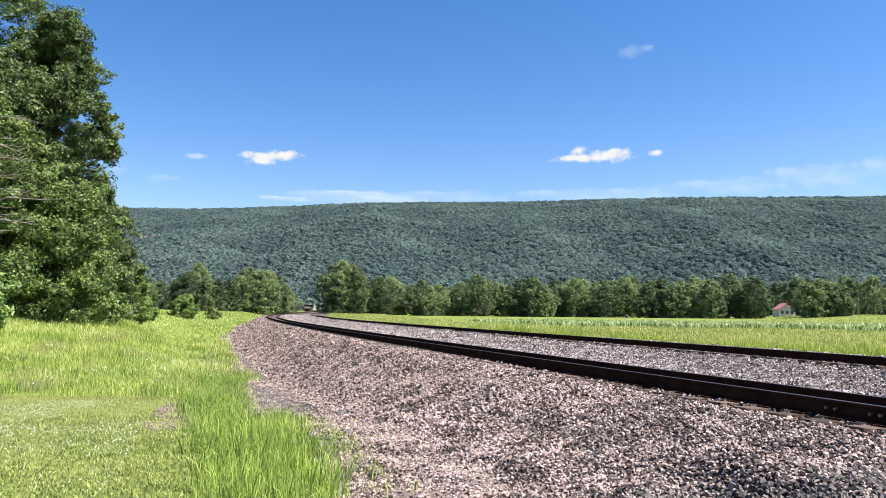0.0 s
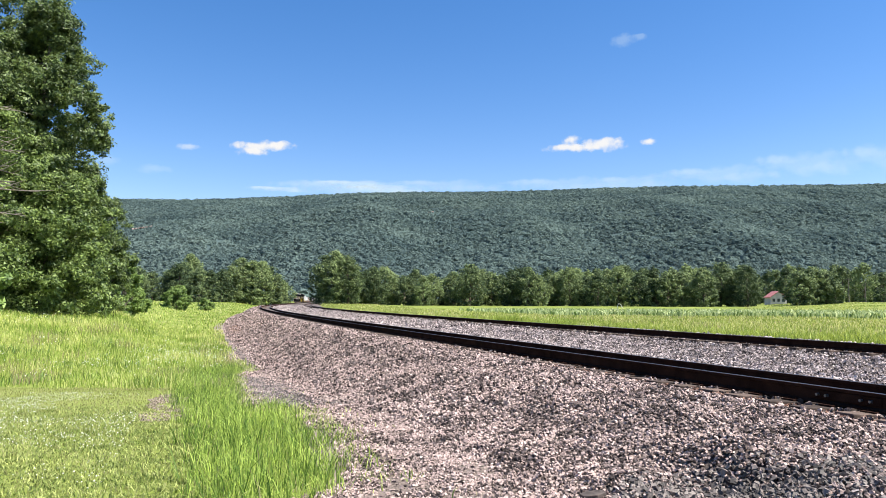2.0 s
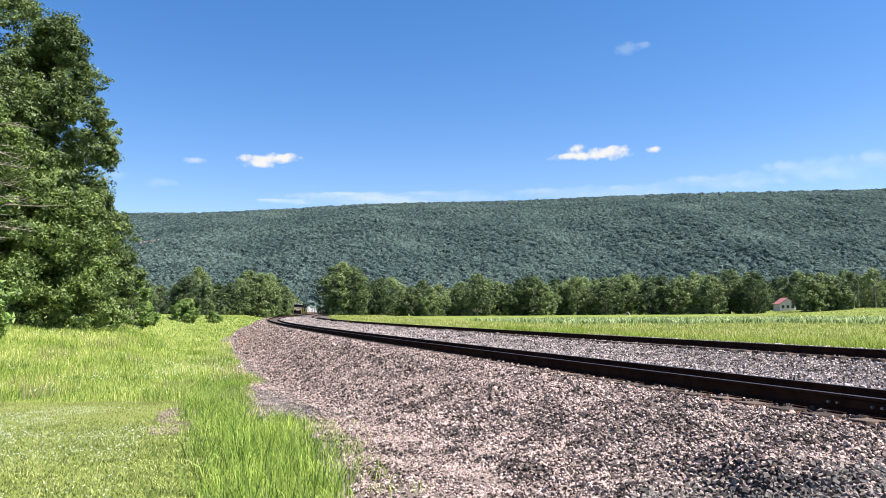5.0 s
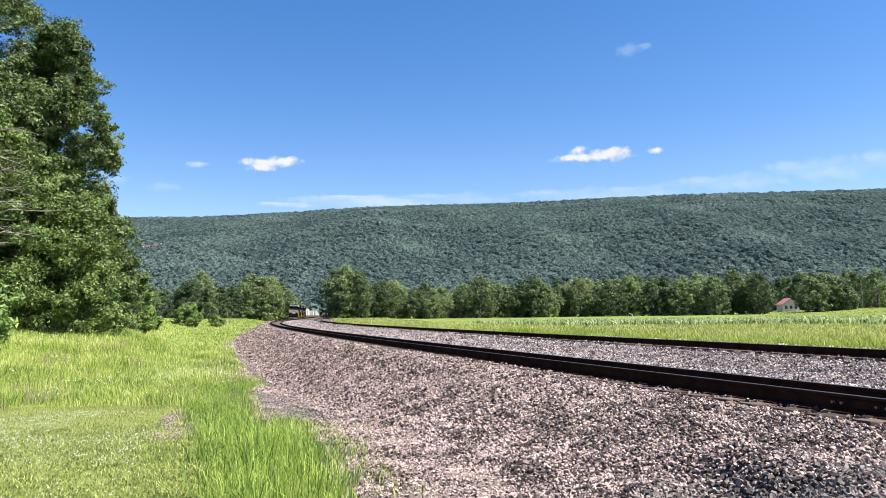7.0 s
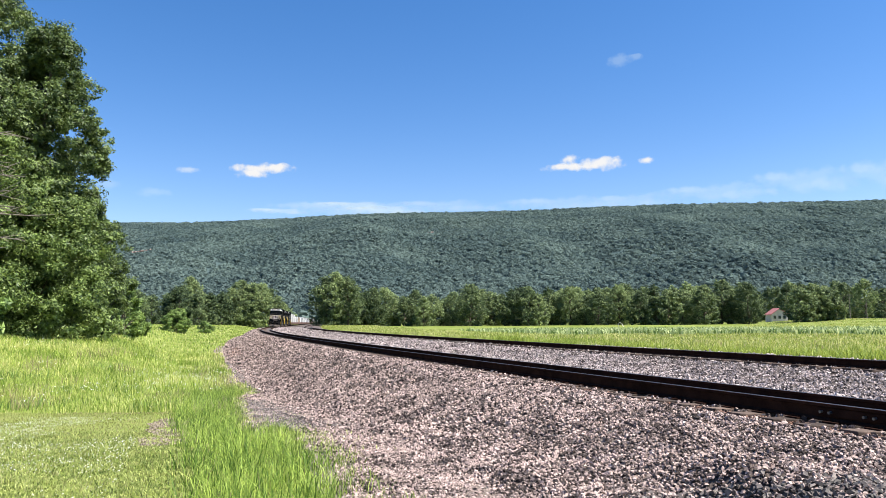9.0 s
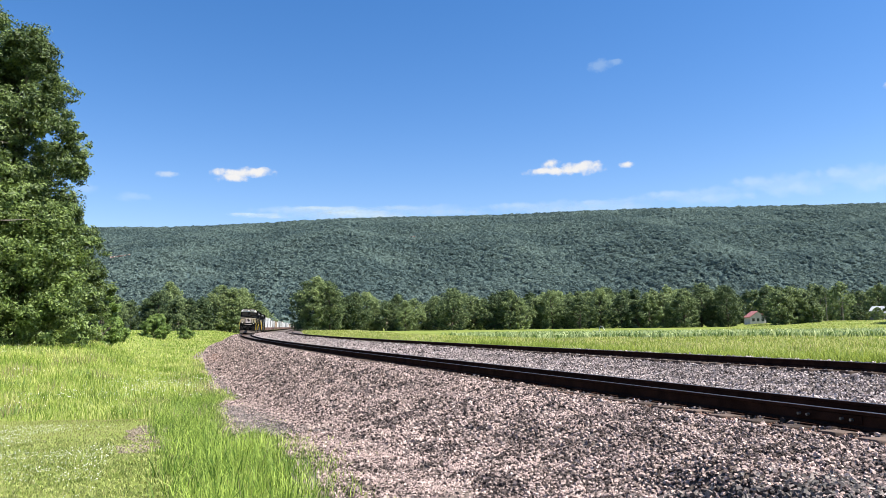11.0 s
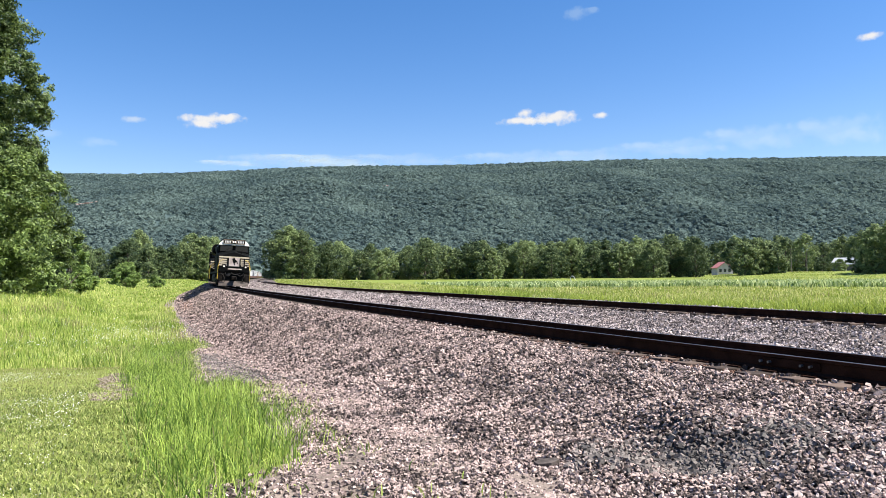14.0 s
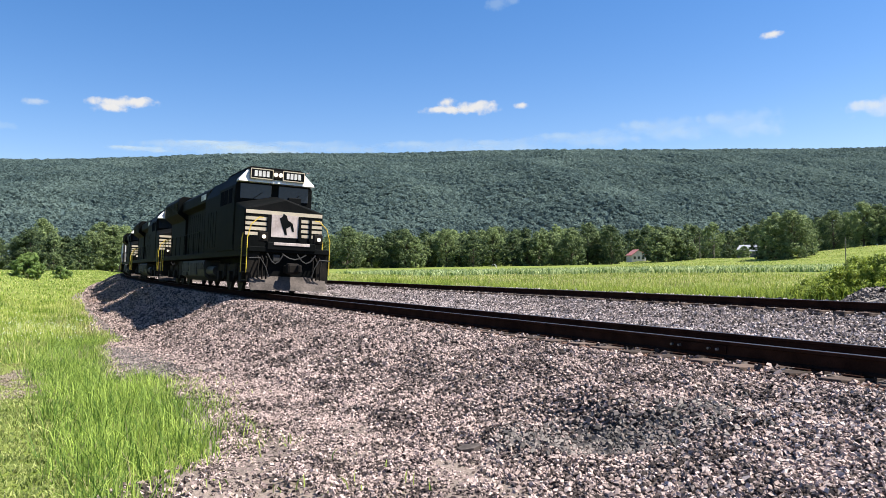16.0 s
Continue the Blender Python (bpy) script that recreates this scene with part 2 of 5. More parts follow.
def disc(bm, c, r, axis, depth, n=24):
    """A short cylinder centred on c along axis."""
    a = Vector({"x": (1, 0, 0), "y": (0, 1, 0), "z": (0, 0, 1)}[axis]) * depth / 2
    return tube(bm, [Vector(c) - a, Vector(c) + a], r, n)


def empty(name, label, category, group=""):
    return tagged(new(name), label, category, group)


# ---------------------------------------------------------------- the line of the railway
A0, X0, SPACING = radians(20.486), 7.563, 8.142
_S = np.arange(-80.0, 900.0, 1.0)
_K = np.interp(_S, (0, 70, 140, 200, 270, 400, 520, 700), (0.768e-3, 1.083e-3, 1.204e-3, 0.311e-3, 0.046e-3, 0.0, 0.5e-3, 0.9e-3))
_A = np.cumsum(_K)
_A = A0 - (_A - _A[80])
_LX, _LY = np.cumsum(-np.sin(_A)), np.cumsum(np.cos(_A))
_LX, _LY = _LX - _LX[80] + X0, _LY - _LY[80]
CANT = radians(3.4)      # the tracks lean into the curve


def line(s, off=0.0):
    """Place and heading on the railway, s along the nearest rail and off to its field side; arrays or numbers."""
    a = np.interp(s, _S, _A)
    return np.interp(s, _S, _LX) + off * np.cos(a), np.interp(s, _S, _LY) + off * np.sin(a), a


def along(x, y):
    """s and off of points of the ground plan."""
    x, y = np.atleast_1d(np.asarray(x, float)), np.atleast_1d(np.asarray(y, float))
    s, off = np.empty(len(x)), np.empty(len(x))
    px, py, pa, ps = _LX[::4], _LY[::4], _A[::4], _S[::4]
    for i in range(0, len(x), 20000):
        dx, dy = x[i:i + 20000, None] - px, y[i:i + 20000, None] - py
        j = np.argmin(dx * dx + dy * dy, axis=1)
        r = np.arange(len(j))
        ddx, ddy, a = dx[r, j], dy[r, j], pa[j]
        s[i:i + 20000] = ps[j] + -np.sin(a) * ddx + np.cos(a) * ddy
        off[i:i + 20000] = np.cos(a) * ddx + np.sin(a) * ddy
    return s, off


def ease(a, b, v):
    q = np.clip((v - a) / (b - a), 0, 1)
    return q * q * (3 - 2 * q)


def waves(x, y, size, seed=0):
    """Cheap smooth unevenness, about -1 to 1."""
    r = np.random.RandomState(seed)
    out = 0
    for k in range(5):
        d, ph, f = r.rand() * 6.28, r.rand() * 6.28, (0.6 + r.rand() * 1.4) * 6.28 / size
        out = out + np.sin((x * np.cos(d) + y * np.sin(d)) * f + ph)
    return out / 2.6


def verge_z(s):
    """Height of the ground on the camera's side of the line."""
    return -0.62 - 0.95 * ease(5, 32, s) - 0.1 * ease(32, 90, s)


def ground_z(x, y):
    s, off = along(x, y)
    d = np.hypot(x, y)
    left = verge_z(s) + 0.06 * waves(x, y, 14, 1) * ease(6, 25, -off) + (1.45 + 0.3 * ease(60, 150, y)) * ease(8, 26, -off) * ease(17, 34, y)
    left = left + 1.25 * ease(26, 48, d) * ease(0.345, 0.455, -x / np.maximum(y, 1)) * (y > 1)
    right = -0.68 - 0.6 * ease(17, 48, off) - 0.2 * ease(60, 200, d) + 0.7 * ease(150, 300, d) + 0.05 * waves(x, y, 20, 2)
    b = np.degrees(np.arctan2(x, np.maximum(y, 1)))
    rise = ease(170, 280, d) * (0.9 * ease(23.5, 26, b) + 0.7 * ease(27, 30, b) + 4.0 * ease(32, 44, b))
    right = right + np.where(y > 0, rise, 0)
    z = np.where(off < 5, left, right)
    bed = np.clip(np.minimum(off + 4.3, 13.0 - off), 0, 1)
    return z - 0.3 * bed - 0.02


def bed_z(s, off):
    """Top of the ballast over the cross-section."""
    v = verge_z(s)
    w = 0.05 * waves(s, off * 2, 3.0, 5)
    top = np.full_like(off, -0.235)
    heap = 0.24 * np.exp(-((s - 7.6) / 0.5) ** 2 - ((off + 2.5) / 0.33) ** 2) - 0.09 * np.exp(-((s - 7.1) / 0.5) ** 2 - ((off + 3.0) / 0.45) ** 2)
    left = v + (-0.212 - v) * ease(-4.3, -0.75, off) + w * ease(-0.6, -1.6, off) + heap
    right = -0.24 - 0.5 * ease(10.9, 13.2, off)
    gap = -0.33 - 0.10 * np.cos((off - 5.0) * 0.9) + 0.4 * w
    out = np.where(off < -0.7, left, np.where(off > 10.8, right, top))
    t1 = (off > -0.7) & (off < 2.2)
    out = np.where(t1, -0.228 - 0.06 * (off + 0.7) / 2.9, out)
    out = np.where((off >= 2.2) & (off < 7.9), np.where(off < 2.9, -0.30, np.where(off > 7.4, -0.27, gap)), out)
    return out


def foot_z(s, off):
    """Ballast or, at its foot, the gravel strip, whichever lies higher."""
    return np.where(off < -3.7, np.maximum(bed_z(s, off), verge_z(s) + 0.03), bed_z(s, off))


# ---------------------------------------------------------------- ground
def grid_mesh(name, X, Y, Z, mat, smooth=True):
    r, c = X.shape
    V = np.column_stack([X.ravel(), Y.ravel(), Z.ravel()])
    i = (np.arange(r - 1)[:, None] * c + np.arange(c - 1)).ravel()
    F = np.column_stack([i, i + 1, i + c + 1, i + c])
    return np_mesh(name, V, F, [mat], smooth=smooth)


def build_ground():
    q = np.linspace(-1, 1, 221)
    g = np.sinh(q * 7.0) / np.sinh(7.0) * 4600
    X, Y = np.meshgrid(g, g)
    Z = ground_z(X.ravel(), Y.ravel()).reshape(X.shape)
    Z = np.where(np.hypot(X, Y) > 1500, -1.6, Z)
    tagged(new("ground", grid_mesh("ground", X, Y, Z, M_GROUND)), "green meadow and field ground in bright sun", "ground", kind="structure")


VERGE_S = (3, 7.7, 8.4, 9.0, 10.5, 11.6, 12.7, 13.5, 15.0, 15.6, 16.2, 17.8, 22, 25, 26.8, 28.8, 31, 36, 47, 90)
VERGE_O = (-7.0, -5.6, -5.5, -5.3, -4.95, -4.87, -5.02, -4.8, -4.78, -5.3, -5.55, -5.52, -5.3, -5.1, -5.05, -4.35, -4.45, -4.68, -4.66, -4.5)


def verge_edge(s):
    """How far from the nearest rail the grass begins: a clump, a bare notch, then a tongue of grass."""
    return np.interp(s, VERGE_S, VERGE_O) + 0.06 * np.sin(s * 2.1 + 1) + 0.05 * np.sin(s * 5.3)


def mow_line(x):
    """Where the mown patch ends and the meadow begins."""
    return 18.77 - 0.23 * (x + 6.61)


def build_bed():
    s = np.concatenate([np.arange(-40, 40, 0.25), np.arange(40, 120, 1.0), np.arange(120, 880, 3.0)])
    o = np.concatenate([np.arange(-5.0, 2.5, 0.22), np.arange(2.5, 13.4, 0.3)])
    S, O = np.meshgrid(s, o, indexing="ij")
    x, y, _ = line(S.ravel(), O.ravel())
    z = bed_z(S.ravel(), O.ravel()) - 0.12 * ease(-4.2, -4.7, O.ravel())
    tagged(new("ballast_bed", grid_mesh("ballast_bed", x.reshape(S.shape), y.reshape(S.shape), z.reshape(S.shape), M_SHADEBED)),
           "pinkish grey crushed stone railway embankment", "ballast", kind="structure")
    # fine gravel at the foot of the bank
    o = np.linspace(0, 1, 14)
    s = np.arange(-30, 90, 0.4)
    S, O = np.meshgrid(s, o, indexing="ij")
    edge = verge_edge(S) - 0.9 - 0.7 * ease(9.0, 8.2, S) - 4 * ease(6.5, 3, S)
    off = edge + (-3.75 - edge) * O
    x, y, _ = line(S.ravel(), off.ravel())
    z = verge_z(S.ravel()) - 0.07 + 0.1 * ease(0.0, 0.3, O.ravel()) + 0.012 * waves(x, y, 1.5, 4)
    tagged(new("gravel_path", grid_mesh("gravel_path", x.reshape(S.shape), y.reshape(S.shape), z.reshape(S.shape), M_GRAVEL)),
           "grey fine gravel strip at the foot of the bank", "gravel", kind="structure")


# ---------------------------------------------------------------- scattered stuff
def spin(n, r):
    """n random turning matrices."""
    q = r.normal(size=(n, 4))
    q /= np.linalg.norm(q, axis=1)[:, None]
    w, x, y, z = q.T
    return np.stack([np.stack([1 - 2 * (y * y + z * z), 2 * (x * y - z * w), 2 * (x * z + y * w)], -1),
                     np.stack([2 * (x * y + z * w), 1 - 2 * (x * x + z * z), 2 * (y * z - x * w)], -1),
                     np.stack([2 * (x * z - y * w), 2 * (y * z + x * w), 1 - 2 * (x * x + y * y)], -1)], 1)


def stones(name, P, size, mat, seed, label, flat=(1.15, 0.9, 0.68), sides=4):
    """Angular broken stones at the points P with half-sizes size, bedded on their lower side."""
    r = np.random.RandomState(seed)
    n, k = len(P), sides
    a = np.arange(k) * 6.2832 / k
    ring = np.column_stack([np.cos(a), np.sin(a)]) * 1.35
    T = np.concatenate([np.column_stack([ring, np.full(k, -0.9)]), np.column_stack([ring * 0.72, np.full(k, 0.9)])])
    V = T[None] * (0.75 + 0.35 * r.rand(n, 2 * k, 3)) + r.normal(0, 0.14, (n, 2 * k, 3))
    V = V * (size[:, None] * np.array(flat) * (0.7 + 0.6 * r.rand(n, 3)))[:, None, :]
    # tipped at random, but mostly lying flat
    M = spin(n, r)
    M[:, :, 2] *= np.sign(M[:, 2:3, 2])
    M[:, :, 2] += np.array([0, 0, 0.5])
    M[:, :, 2] /= np.linalg.norm(M[:, :, 2], axis=1)[:, None]
    M[:, :, 0] -= M[:, :, 2] * np.sum(M[:, :, 0] * M[:, :, 2], axis=1)[:, None]
    M[:, :, 0] /= np.linalg.norm(M[:, :, 0], axis=1)[:, None]
    M[:, :, 1] = np.cross(M[:, :, 2], M[:, :, 0])
    V = np.einsum("nij,nkj->nki", M, V) + P[:, None, :]
    F = []
    for q in range(k):
        w = (q + 1) % k
        F += [(q, w, k + w), (q, k + w, k + q)]
    F += [(k, k + q, k + q + 1) for q in range(1, k - 1)]
    F = (np.array(F)[None] + (np.arange(n) * 2 * k)[:, None, None]).reshape(-1, 3)
    return tagged(new(name, np_mesh(name, V.reshape(-1, 3), F, [mat])), label, "stones", kind="stuff")


def build_stones():
    r = np.random.RandomState(11)
    for name, seed, sides, mat, label, zones in (
            ("near_ballast_stones", 3, 4, M_STONE, "loose pinkish grey crushed ballast stones",
             ((3, 9.5, -4.15, -0.6, 1650, 0.0152), (9.5, 12, -4.0, -0.6, 1150, 0.0168), (12, 18, -3.8, -0.6, 680, 0.0198))),
            ("ballast_stones", 4, 3, M_STONE, "loose pinkish grey crushed ballast stones",
             ((18, 28, -3.95, -0.6, 380, 0.025), (28, 44, -4.3, -0.6, 230, 0.031), (44, 80, -4.4, -0.6, 105, 0.04), (80, 170, -4.4, -0.6, 28, 0.06), (0, 25, -0.6, 2.0, 190, 0.026))),
            ("grey_ballast_stones", 14, 3, M_GREYSTONE, "loose light grey crushed stones of the track bed",
             ((3.2, 6.5, -3.5, -0.8, 420, 0.0175), (0, 26, 2.0, 8.0, 270, 0.0225), (26, 36, 2.0, 8.0, 210, 0.027), (36, 80, 2.0, 8.0, 76, 0.037), (80, 200, 2.0, 8.0, 14, 0.06), (0, 32, 8.2, 11.6, 80, 0.036)))):
        P, size = [], []
        for s0, s1, o0, o1, dens, sz in zones:
            n = int((s1 - s0) * (o1 - o0) * dens)
            s, o = s0 + r.rand(n) * (s1 - s0), o0 + r.rand(n) * (o1 - o0)
            keep = np.ones(n, bool)
            for q in (0, 1.507, SPACING, SPACING + 1.507):
                keep &= np.abs(o - q) > 0.11
            # the ties stay bare
            ph = (s + 4) / 0.53
            for q in (0, SPACING):
                keep &= ~((np.abs(ph - np.round(ph)) * 0.53 < 0.13) & (o > q - 0.58) & (o < q + 2.1))
            s, o = s[keep], o[keep]
            x, y, _ = line(s, o)
            P.append(np.column_stack([x, y, foot_z(s, o) - 0.2 * sz + 2.4 * sz * r.rand(len(s))]))
            size.append(sz * (0.5 + 0.85 * r.rand(len(s)) ** 1.6))
        stones(name, np.concatenate(P), np.concatenate(size), mat, seed, label, (1.2, 0.85, 0.72), sides)
    n = 34000
    s, o = 3.5 + r.rand(n) ** 1.2 * 44, -6.9 + r.rand(n) * 3.3
    k = (o > verge_edge(s) - 0.35 - 0.7 * ease(9.0, 8.2, s) - 3 * ease(6.5, 4, s))
    s, o = s[k], o[k]
    x, y, _ = line(s, o)
    stones("gravel_chips", np.column_stack([x, y, foot_z(s, o) + 0.010]),
           0.008 + 0.010 * r.rand(len(s)) ** 2 + 0.0006 * s, M_STONE, 5, "small broken gravel chips on the path", sides=3)
    n = 38000
    s, o = 4.5 + r.rand(n) * 11, -5.9 + r.rand(n) * 2.2
    k = (o > verge_edge(s) - 0.35 - 0.7 * ease(9.0, 8.2, s) - 3 * ease(6.5, 4, s)) & (waves(s, o, 1.1, 79) + 0.9 * r.rand(n) > 0.0)
    s, o = s[k], o[k]
    x, y, _ = line(s, o)
    stones("fine_chips", np.column_stack([x, y, foot_z(s, o) + 0.008]),
           0.007 + 0.010 * r.rand(len(s)) ** 1.5, M_STONE, 15, "fine gravel chips and grit at the foot of the bank", sides=3)
    n = 3500
    s, o = 3.2 + r.rand(n) ** 0.7 * 2.4, -4.2 + r.rand(n) * 2.2
    x, y, _ = line(s, o)
    stones("crossing_gravel", np.column_stack([x, y, bed_z(s, o) + 0.03 + 0.012 * r.rand(n)]), 0.010 + 0.010 * r.rand(n), M_STONE, 12, "fine pale gravel of the crossing approach", sides=3)
    n = 7000
    s = np.concatenate([15.6 + r.rand(n // 2) * 10, 29 + r.rand(n - n // 2) * 22])
    o = np.concatenate([-5.0 + r.normal(0, 0.3, n // 2), -4.35 + r.normal(0, 0.16, n - n // 2)])
    k = o > verge_edge(s) - 0.1
    s, o = s[k], o[k]
    n = len(s)
    x, y, _ = line(s, o)
    stones("dark_cinders", np.column_stack([x, y, foot_z(s, o) + 0.008]), 0.012 + 0.012 * r.rand(n) + 0.0004 * s, M_COAL, 9, "dark cinders spilled at the foot of the bank")
    n = 2200
    s, o = 58 + r.rand(n) * 14, -4.1 + r.rand(n) * 0.9
    x, y, _ = line(s, o)
    stones("rusty_chips", np.column_stack([x, y, foot_z(s, o) + 0.03]), 0.02 + 0.03 * r.rand(n), M_RUSTSOIL, 16, "rust-brown soil and chips at the foot of the bank", sides=3)
    n = 5200
    s, o = 3 + r.rand(n) * 26, -0.72 + r.rand(n) * 0.4
    x, y, _ = line(s, o)
    stones("rusty_grit", np.column_stack([x, y, np.full(n, -0.215) + 0.01 * r.rand(n)]), 0.008 + 0.012 * r.rand(n), M_RUSTSOIL, 17, "rust-stained grit beside the rail", sides=3)
    # dark stones on the heap stand in for its self-shadow as well as dirt
    n = 2200
    q = r.rand(n)
    s, o = 7.55 - 1.0 * q + r.normal(0, 0.17, n), -3.45 + 1.3 * q + r.normal(0, 0.2, n)
    k = (r.rand(n) < 0.35 + 0.5 * (waves(s, o, 0.9, 81) > 0))
    s, o = s[k], o[k]
    n = len(s)
    x, y, _ = line(s, o)
    stones("dark_stones", np.column_stack([x, y, bed_z(s, o) + 0.022]), 0.015 + 0.014 * r.rand(n), M_COAL, 8, "dark grey stones for the dirt and self-shadow of the ballast heap")


def blades(name, x, y, z, h, w, mat, seed, label, category="grass", lean=0.8):
    """Bent tapering grass blades."""
    r = np.random.RandomState(seed)
    n = len(x)
    a, b = r.rand(n) * 6.2832, r.rand(n) * 6.2832
    u = np.column_stack([np.cos(a), np.sin(a), np.zeros(n)]) * (w * 0.5)[:, None]
    d = np.column_stack([np.cos(b), np.sin(b), np.zeros(n)]) * (h * lean * r.rand(n))[:, None]
    base = np.column_stack([x, y, z])
    up = np.zeros((n, 3))
    up[:, 2] = h
    V = np.stack([base - u, base + u, base + d * 0.35 + up * 0.6 + u * 0.8, base + d * 0.35 + up * 0.6 - u * 0.8, base + d + up * (1 - 0.25 * r.rand(n))[:, None]], 1)
    F = np.array([[0, 1, 2], [0, 2, 3], [3, 2, 4]])
    F = (F[None] + (np.arange(n) * 5)[:, None, None]).reshape(-1, 3)
    return tagged(new(name, np_mesh(name, V.reshape(-1, 3), F, [mat])), label, category, kind="stuff")


def build_grass():
    r = np.random.RandomState(21)

    def scatter(n, x0, x1, y0, y1, test):
        x, y = x0 + r.rand(n) * (x1 - x0), y0 + r.rand(n) * (y1 - y0)
        s, o = along(x, y)
        k = test(x, y, s, o)
        return x[k], y[k]

    edge = verge_edge

    def bare(x, y, s, o):
        """The worn brown patch at the corner of the mown grass."""
        return (s > 14.8) & (s < 20.6) & (o > -7.5 - 0.15 * waves(x, y, 1.5, 17)) & (waves(x, y, 1.0, 18) > -0.7)


    # tall strip between the mown patch and the gravel
    x, y = scatter(330000, -10, 4, 3, 30, lambda x, y, s, o: (o < edge(s) + 0.12 - 0.3 * r.rand(len(x)) ** 2) & (o > -6.8 - 0.22 * waves(x, y, 1.6, 8) - 0.2 * r.rand(len(x)) ** 2) & (s > 8.7 - 2.4 * ease(-5.9, -6.6, o) + 0.35 * waves(x, y, 1.5, 3)) & (s < 31) & (r.rand(len(x)) < 0.45 + 0.4 * (waves(x, y, 0.7, 19) > -0.3)))
    n = len(x)
    blades("tall_grass", x, y, ground_z(x, y), (0.07 + 0.26 * r.rand(n) ** 1.5) * (1 + 0.5 * waves(x, y, 0.9, 41)) * (0.55 + 0.45 * ease(0.0, 0.5, edge(along(x, y)[0]) - along(x, y)[1])), 0.005 + 0.007 * r.rand(n), M_GRASS, 1, "tall bright green grass beside the gravel", lean=1.0)
    x, y = scatter(9000, -8, 4, 3, 24, lambda x, y, s, o: (o < edge(s) + 0.3 * r.rand(len(x))) & (o > -6.8) & (s > 8.0) & (waves(x, y, 1.6, 20) > 0))
    n = len(x)
    blades("dry_grass", x, y, ground_z(x, y), 0.06 + 0.26 * r.rand(n), 0.004 + 0.005 * r.rand(n), M_STRAW, 51, "dry straw-coloured grass stalks in the verge", lean=1.2)
    x, y = scatter(9000, -6, 3, 4, 26, lambda x, y, s, o: (o > edge(s) - 0.2) & (o < edge(s) + 1.1) & (waves(x, y, 1.8, 43) > 0.45) & (s > 6.5))
    n = len(x)
    blades("gravel_weeds", x, y, ground_z(x, y) + 0.04, 0.03 + 0.1 * r.rand(n), 0.006 + 0.007 * r.rand(n), M_GRASS, 52, "sparse green weeds in the gravel")
    x, y = scatter(16000, -6, 3, 4, 12, lambda x, y, s, o: (s > 5.4) & (s < 9.2) & (o < -4.7) & (o > -6.9) & (waves(x, y, 0.9, 73) > 0.1))
    n = len(x)
    blades("fallen_straw", x, y, verge_z(along(x, y)[0]) + 0.035, 0.008 + 0.03 * r.rand(n), 0.004 + 0.005 * r.rand(n), M_STRAW, 74, "trodden dry straw on the muddy gravel", lean=4.0)
    x, y = scatter(9000, -6, 3, 4, 12, lambda x, y, s, o: (s > 5.8) & (s < 9.6) & (o < -4.6) & (o > -6.6) & (waves(x, y, 0.8, 75) > 0.75))
    n = len(x)
    blades("soil_weeds", x, y, verge_z(along(x, y)[0]) + 0.02, 0.04 + 0.1 * r.rand(n), 0.008 + 0.008 * r.rand(n), M_GRASS, 76, "small green weeds in the muddy soil", lean=1.2)
    # mown patch
    x, y = scatter(105000, -17, 2, 3, 21.5, lambda x, y, s, o: (o < -6.6) & (y < mow_line(x)) & ~bare(x, y, s, o))
    n = len(x)
    blades("mown_grass", x, y, ground_z(x, y), 0.02 + 0.035 * r.rand(n), 0.007 + 0.007 * r.rand(n), M_LAWN, 2, "short mown yellowish green grass with clover")
    x, y = scatter(170000, -10, 1, 2.5, 14, lambda x, y, s, o: (o < -6.7) & (r.rand(len(x)) < 6 / np.hypot(x, y)))
    n = len(x)
    blades("clover_leaves", x, y, ground_z(x, y), (0.015 + 0.035 * r.rand(n)) * (1 + 0.6 * waves(x, y, 0.6, 71)), 0.008 + 0.010 * r.rand(n), M_CLOVER, 72, "thick low clover and broad lawn weeds", lean=1.6)
    # meadow beyond
    x, y = scatter(310000, -45, 3, 17, 60, lambda x, y, s, o: (o < np.where(s < 30, -6.5, edge(s))) & (y > mow_line(x) + waves(x, y, 3, 9) * 0.25) & (r.rand(len(x)) < 20 / np.hypot(x, y)))
    n = len(x)
    d = np.hypot(x, y)
    blades("meadow_grass", x, y, ground_z(x, y), (0.10 + 0.28 * r.rand(n)) * (1 + 0.4 * waves(x, y, 5, 12)), 0.006 + 0.00045 * d, M_MEADOW, 3, "tall sunlit yellow-green meadow grass and weeds")
    x, y = scatter(70000, -110, 3, 55, 300, lambda x, y, s, o: (o < edge(s)) & (o > -60))
    n = len(x)
    d = np.hypot(x, y)
    blades("far_meadow_grass", x, y, ground_z(x, y), 0.15 + 0.25 * r.rand(n), 0.02 + 0.0008 * d, M_MEADOW, 4, "tall yellow-green meadow grass along the line")
    # verge on the field side
    x, y = scatter(620000, -60, 90, 5, 250, lambda x, y, s, o: (o > 12.6) & (np.hypot(x - 15.2, y - 17.4) > 3.2) & (y < 116 - 0.24 * np.maximum(x - 20, 0)) & (o < 80) & (r.rand(len(x)) < 30 / np.hypot(x, y)))
    n = len(x)
    d = np.hypot(x, y)
    blades("verge_grass", x, y, ground_z(x, y), (0.12 + 0.28 * r.rand(n)) * (1 + 0.45 * waves(x, y, 9, 14)), 0.009 + 0.0006 * d, M_VERGE, 5, "tall yellow-green grass between track and corn")
    x, y = scatter(90000, -20, 80, 20, 120, lambda x, y, s, o: (o > 18) & (o < 70) & (waves(x, y * 2.5, 16, 77) > 0.72) & (r.rand(len(x)) < 45 / np.hypot(x, y)))
    n = len(x)
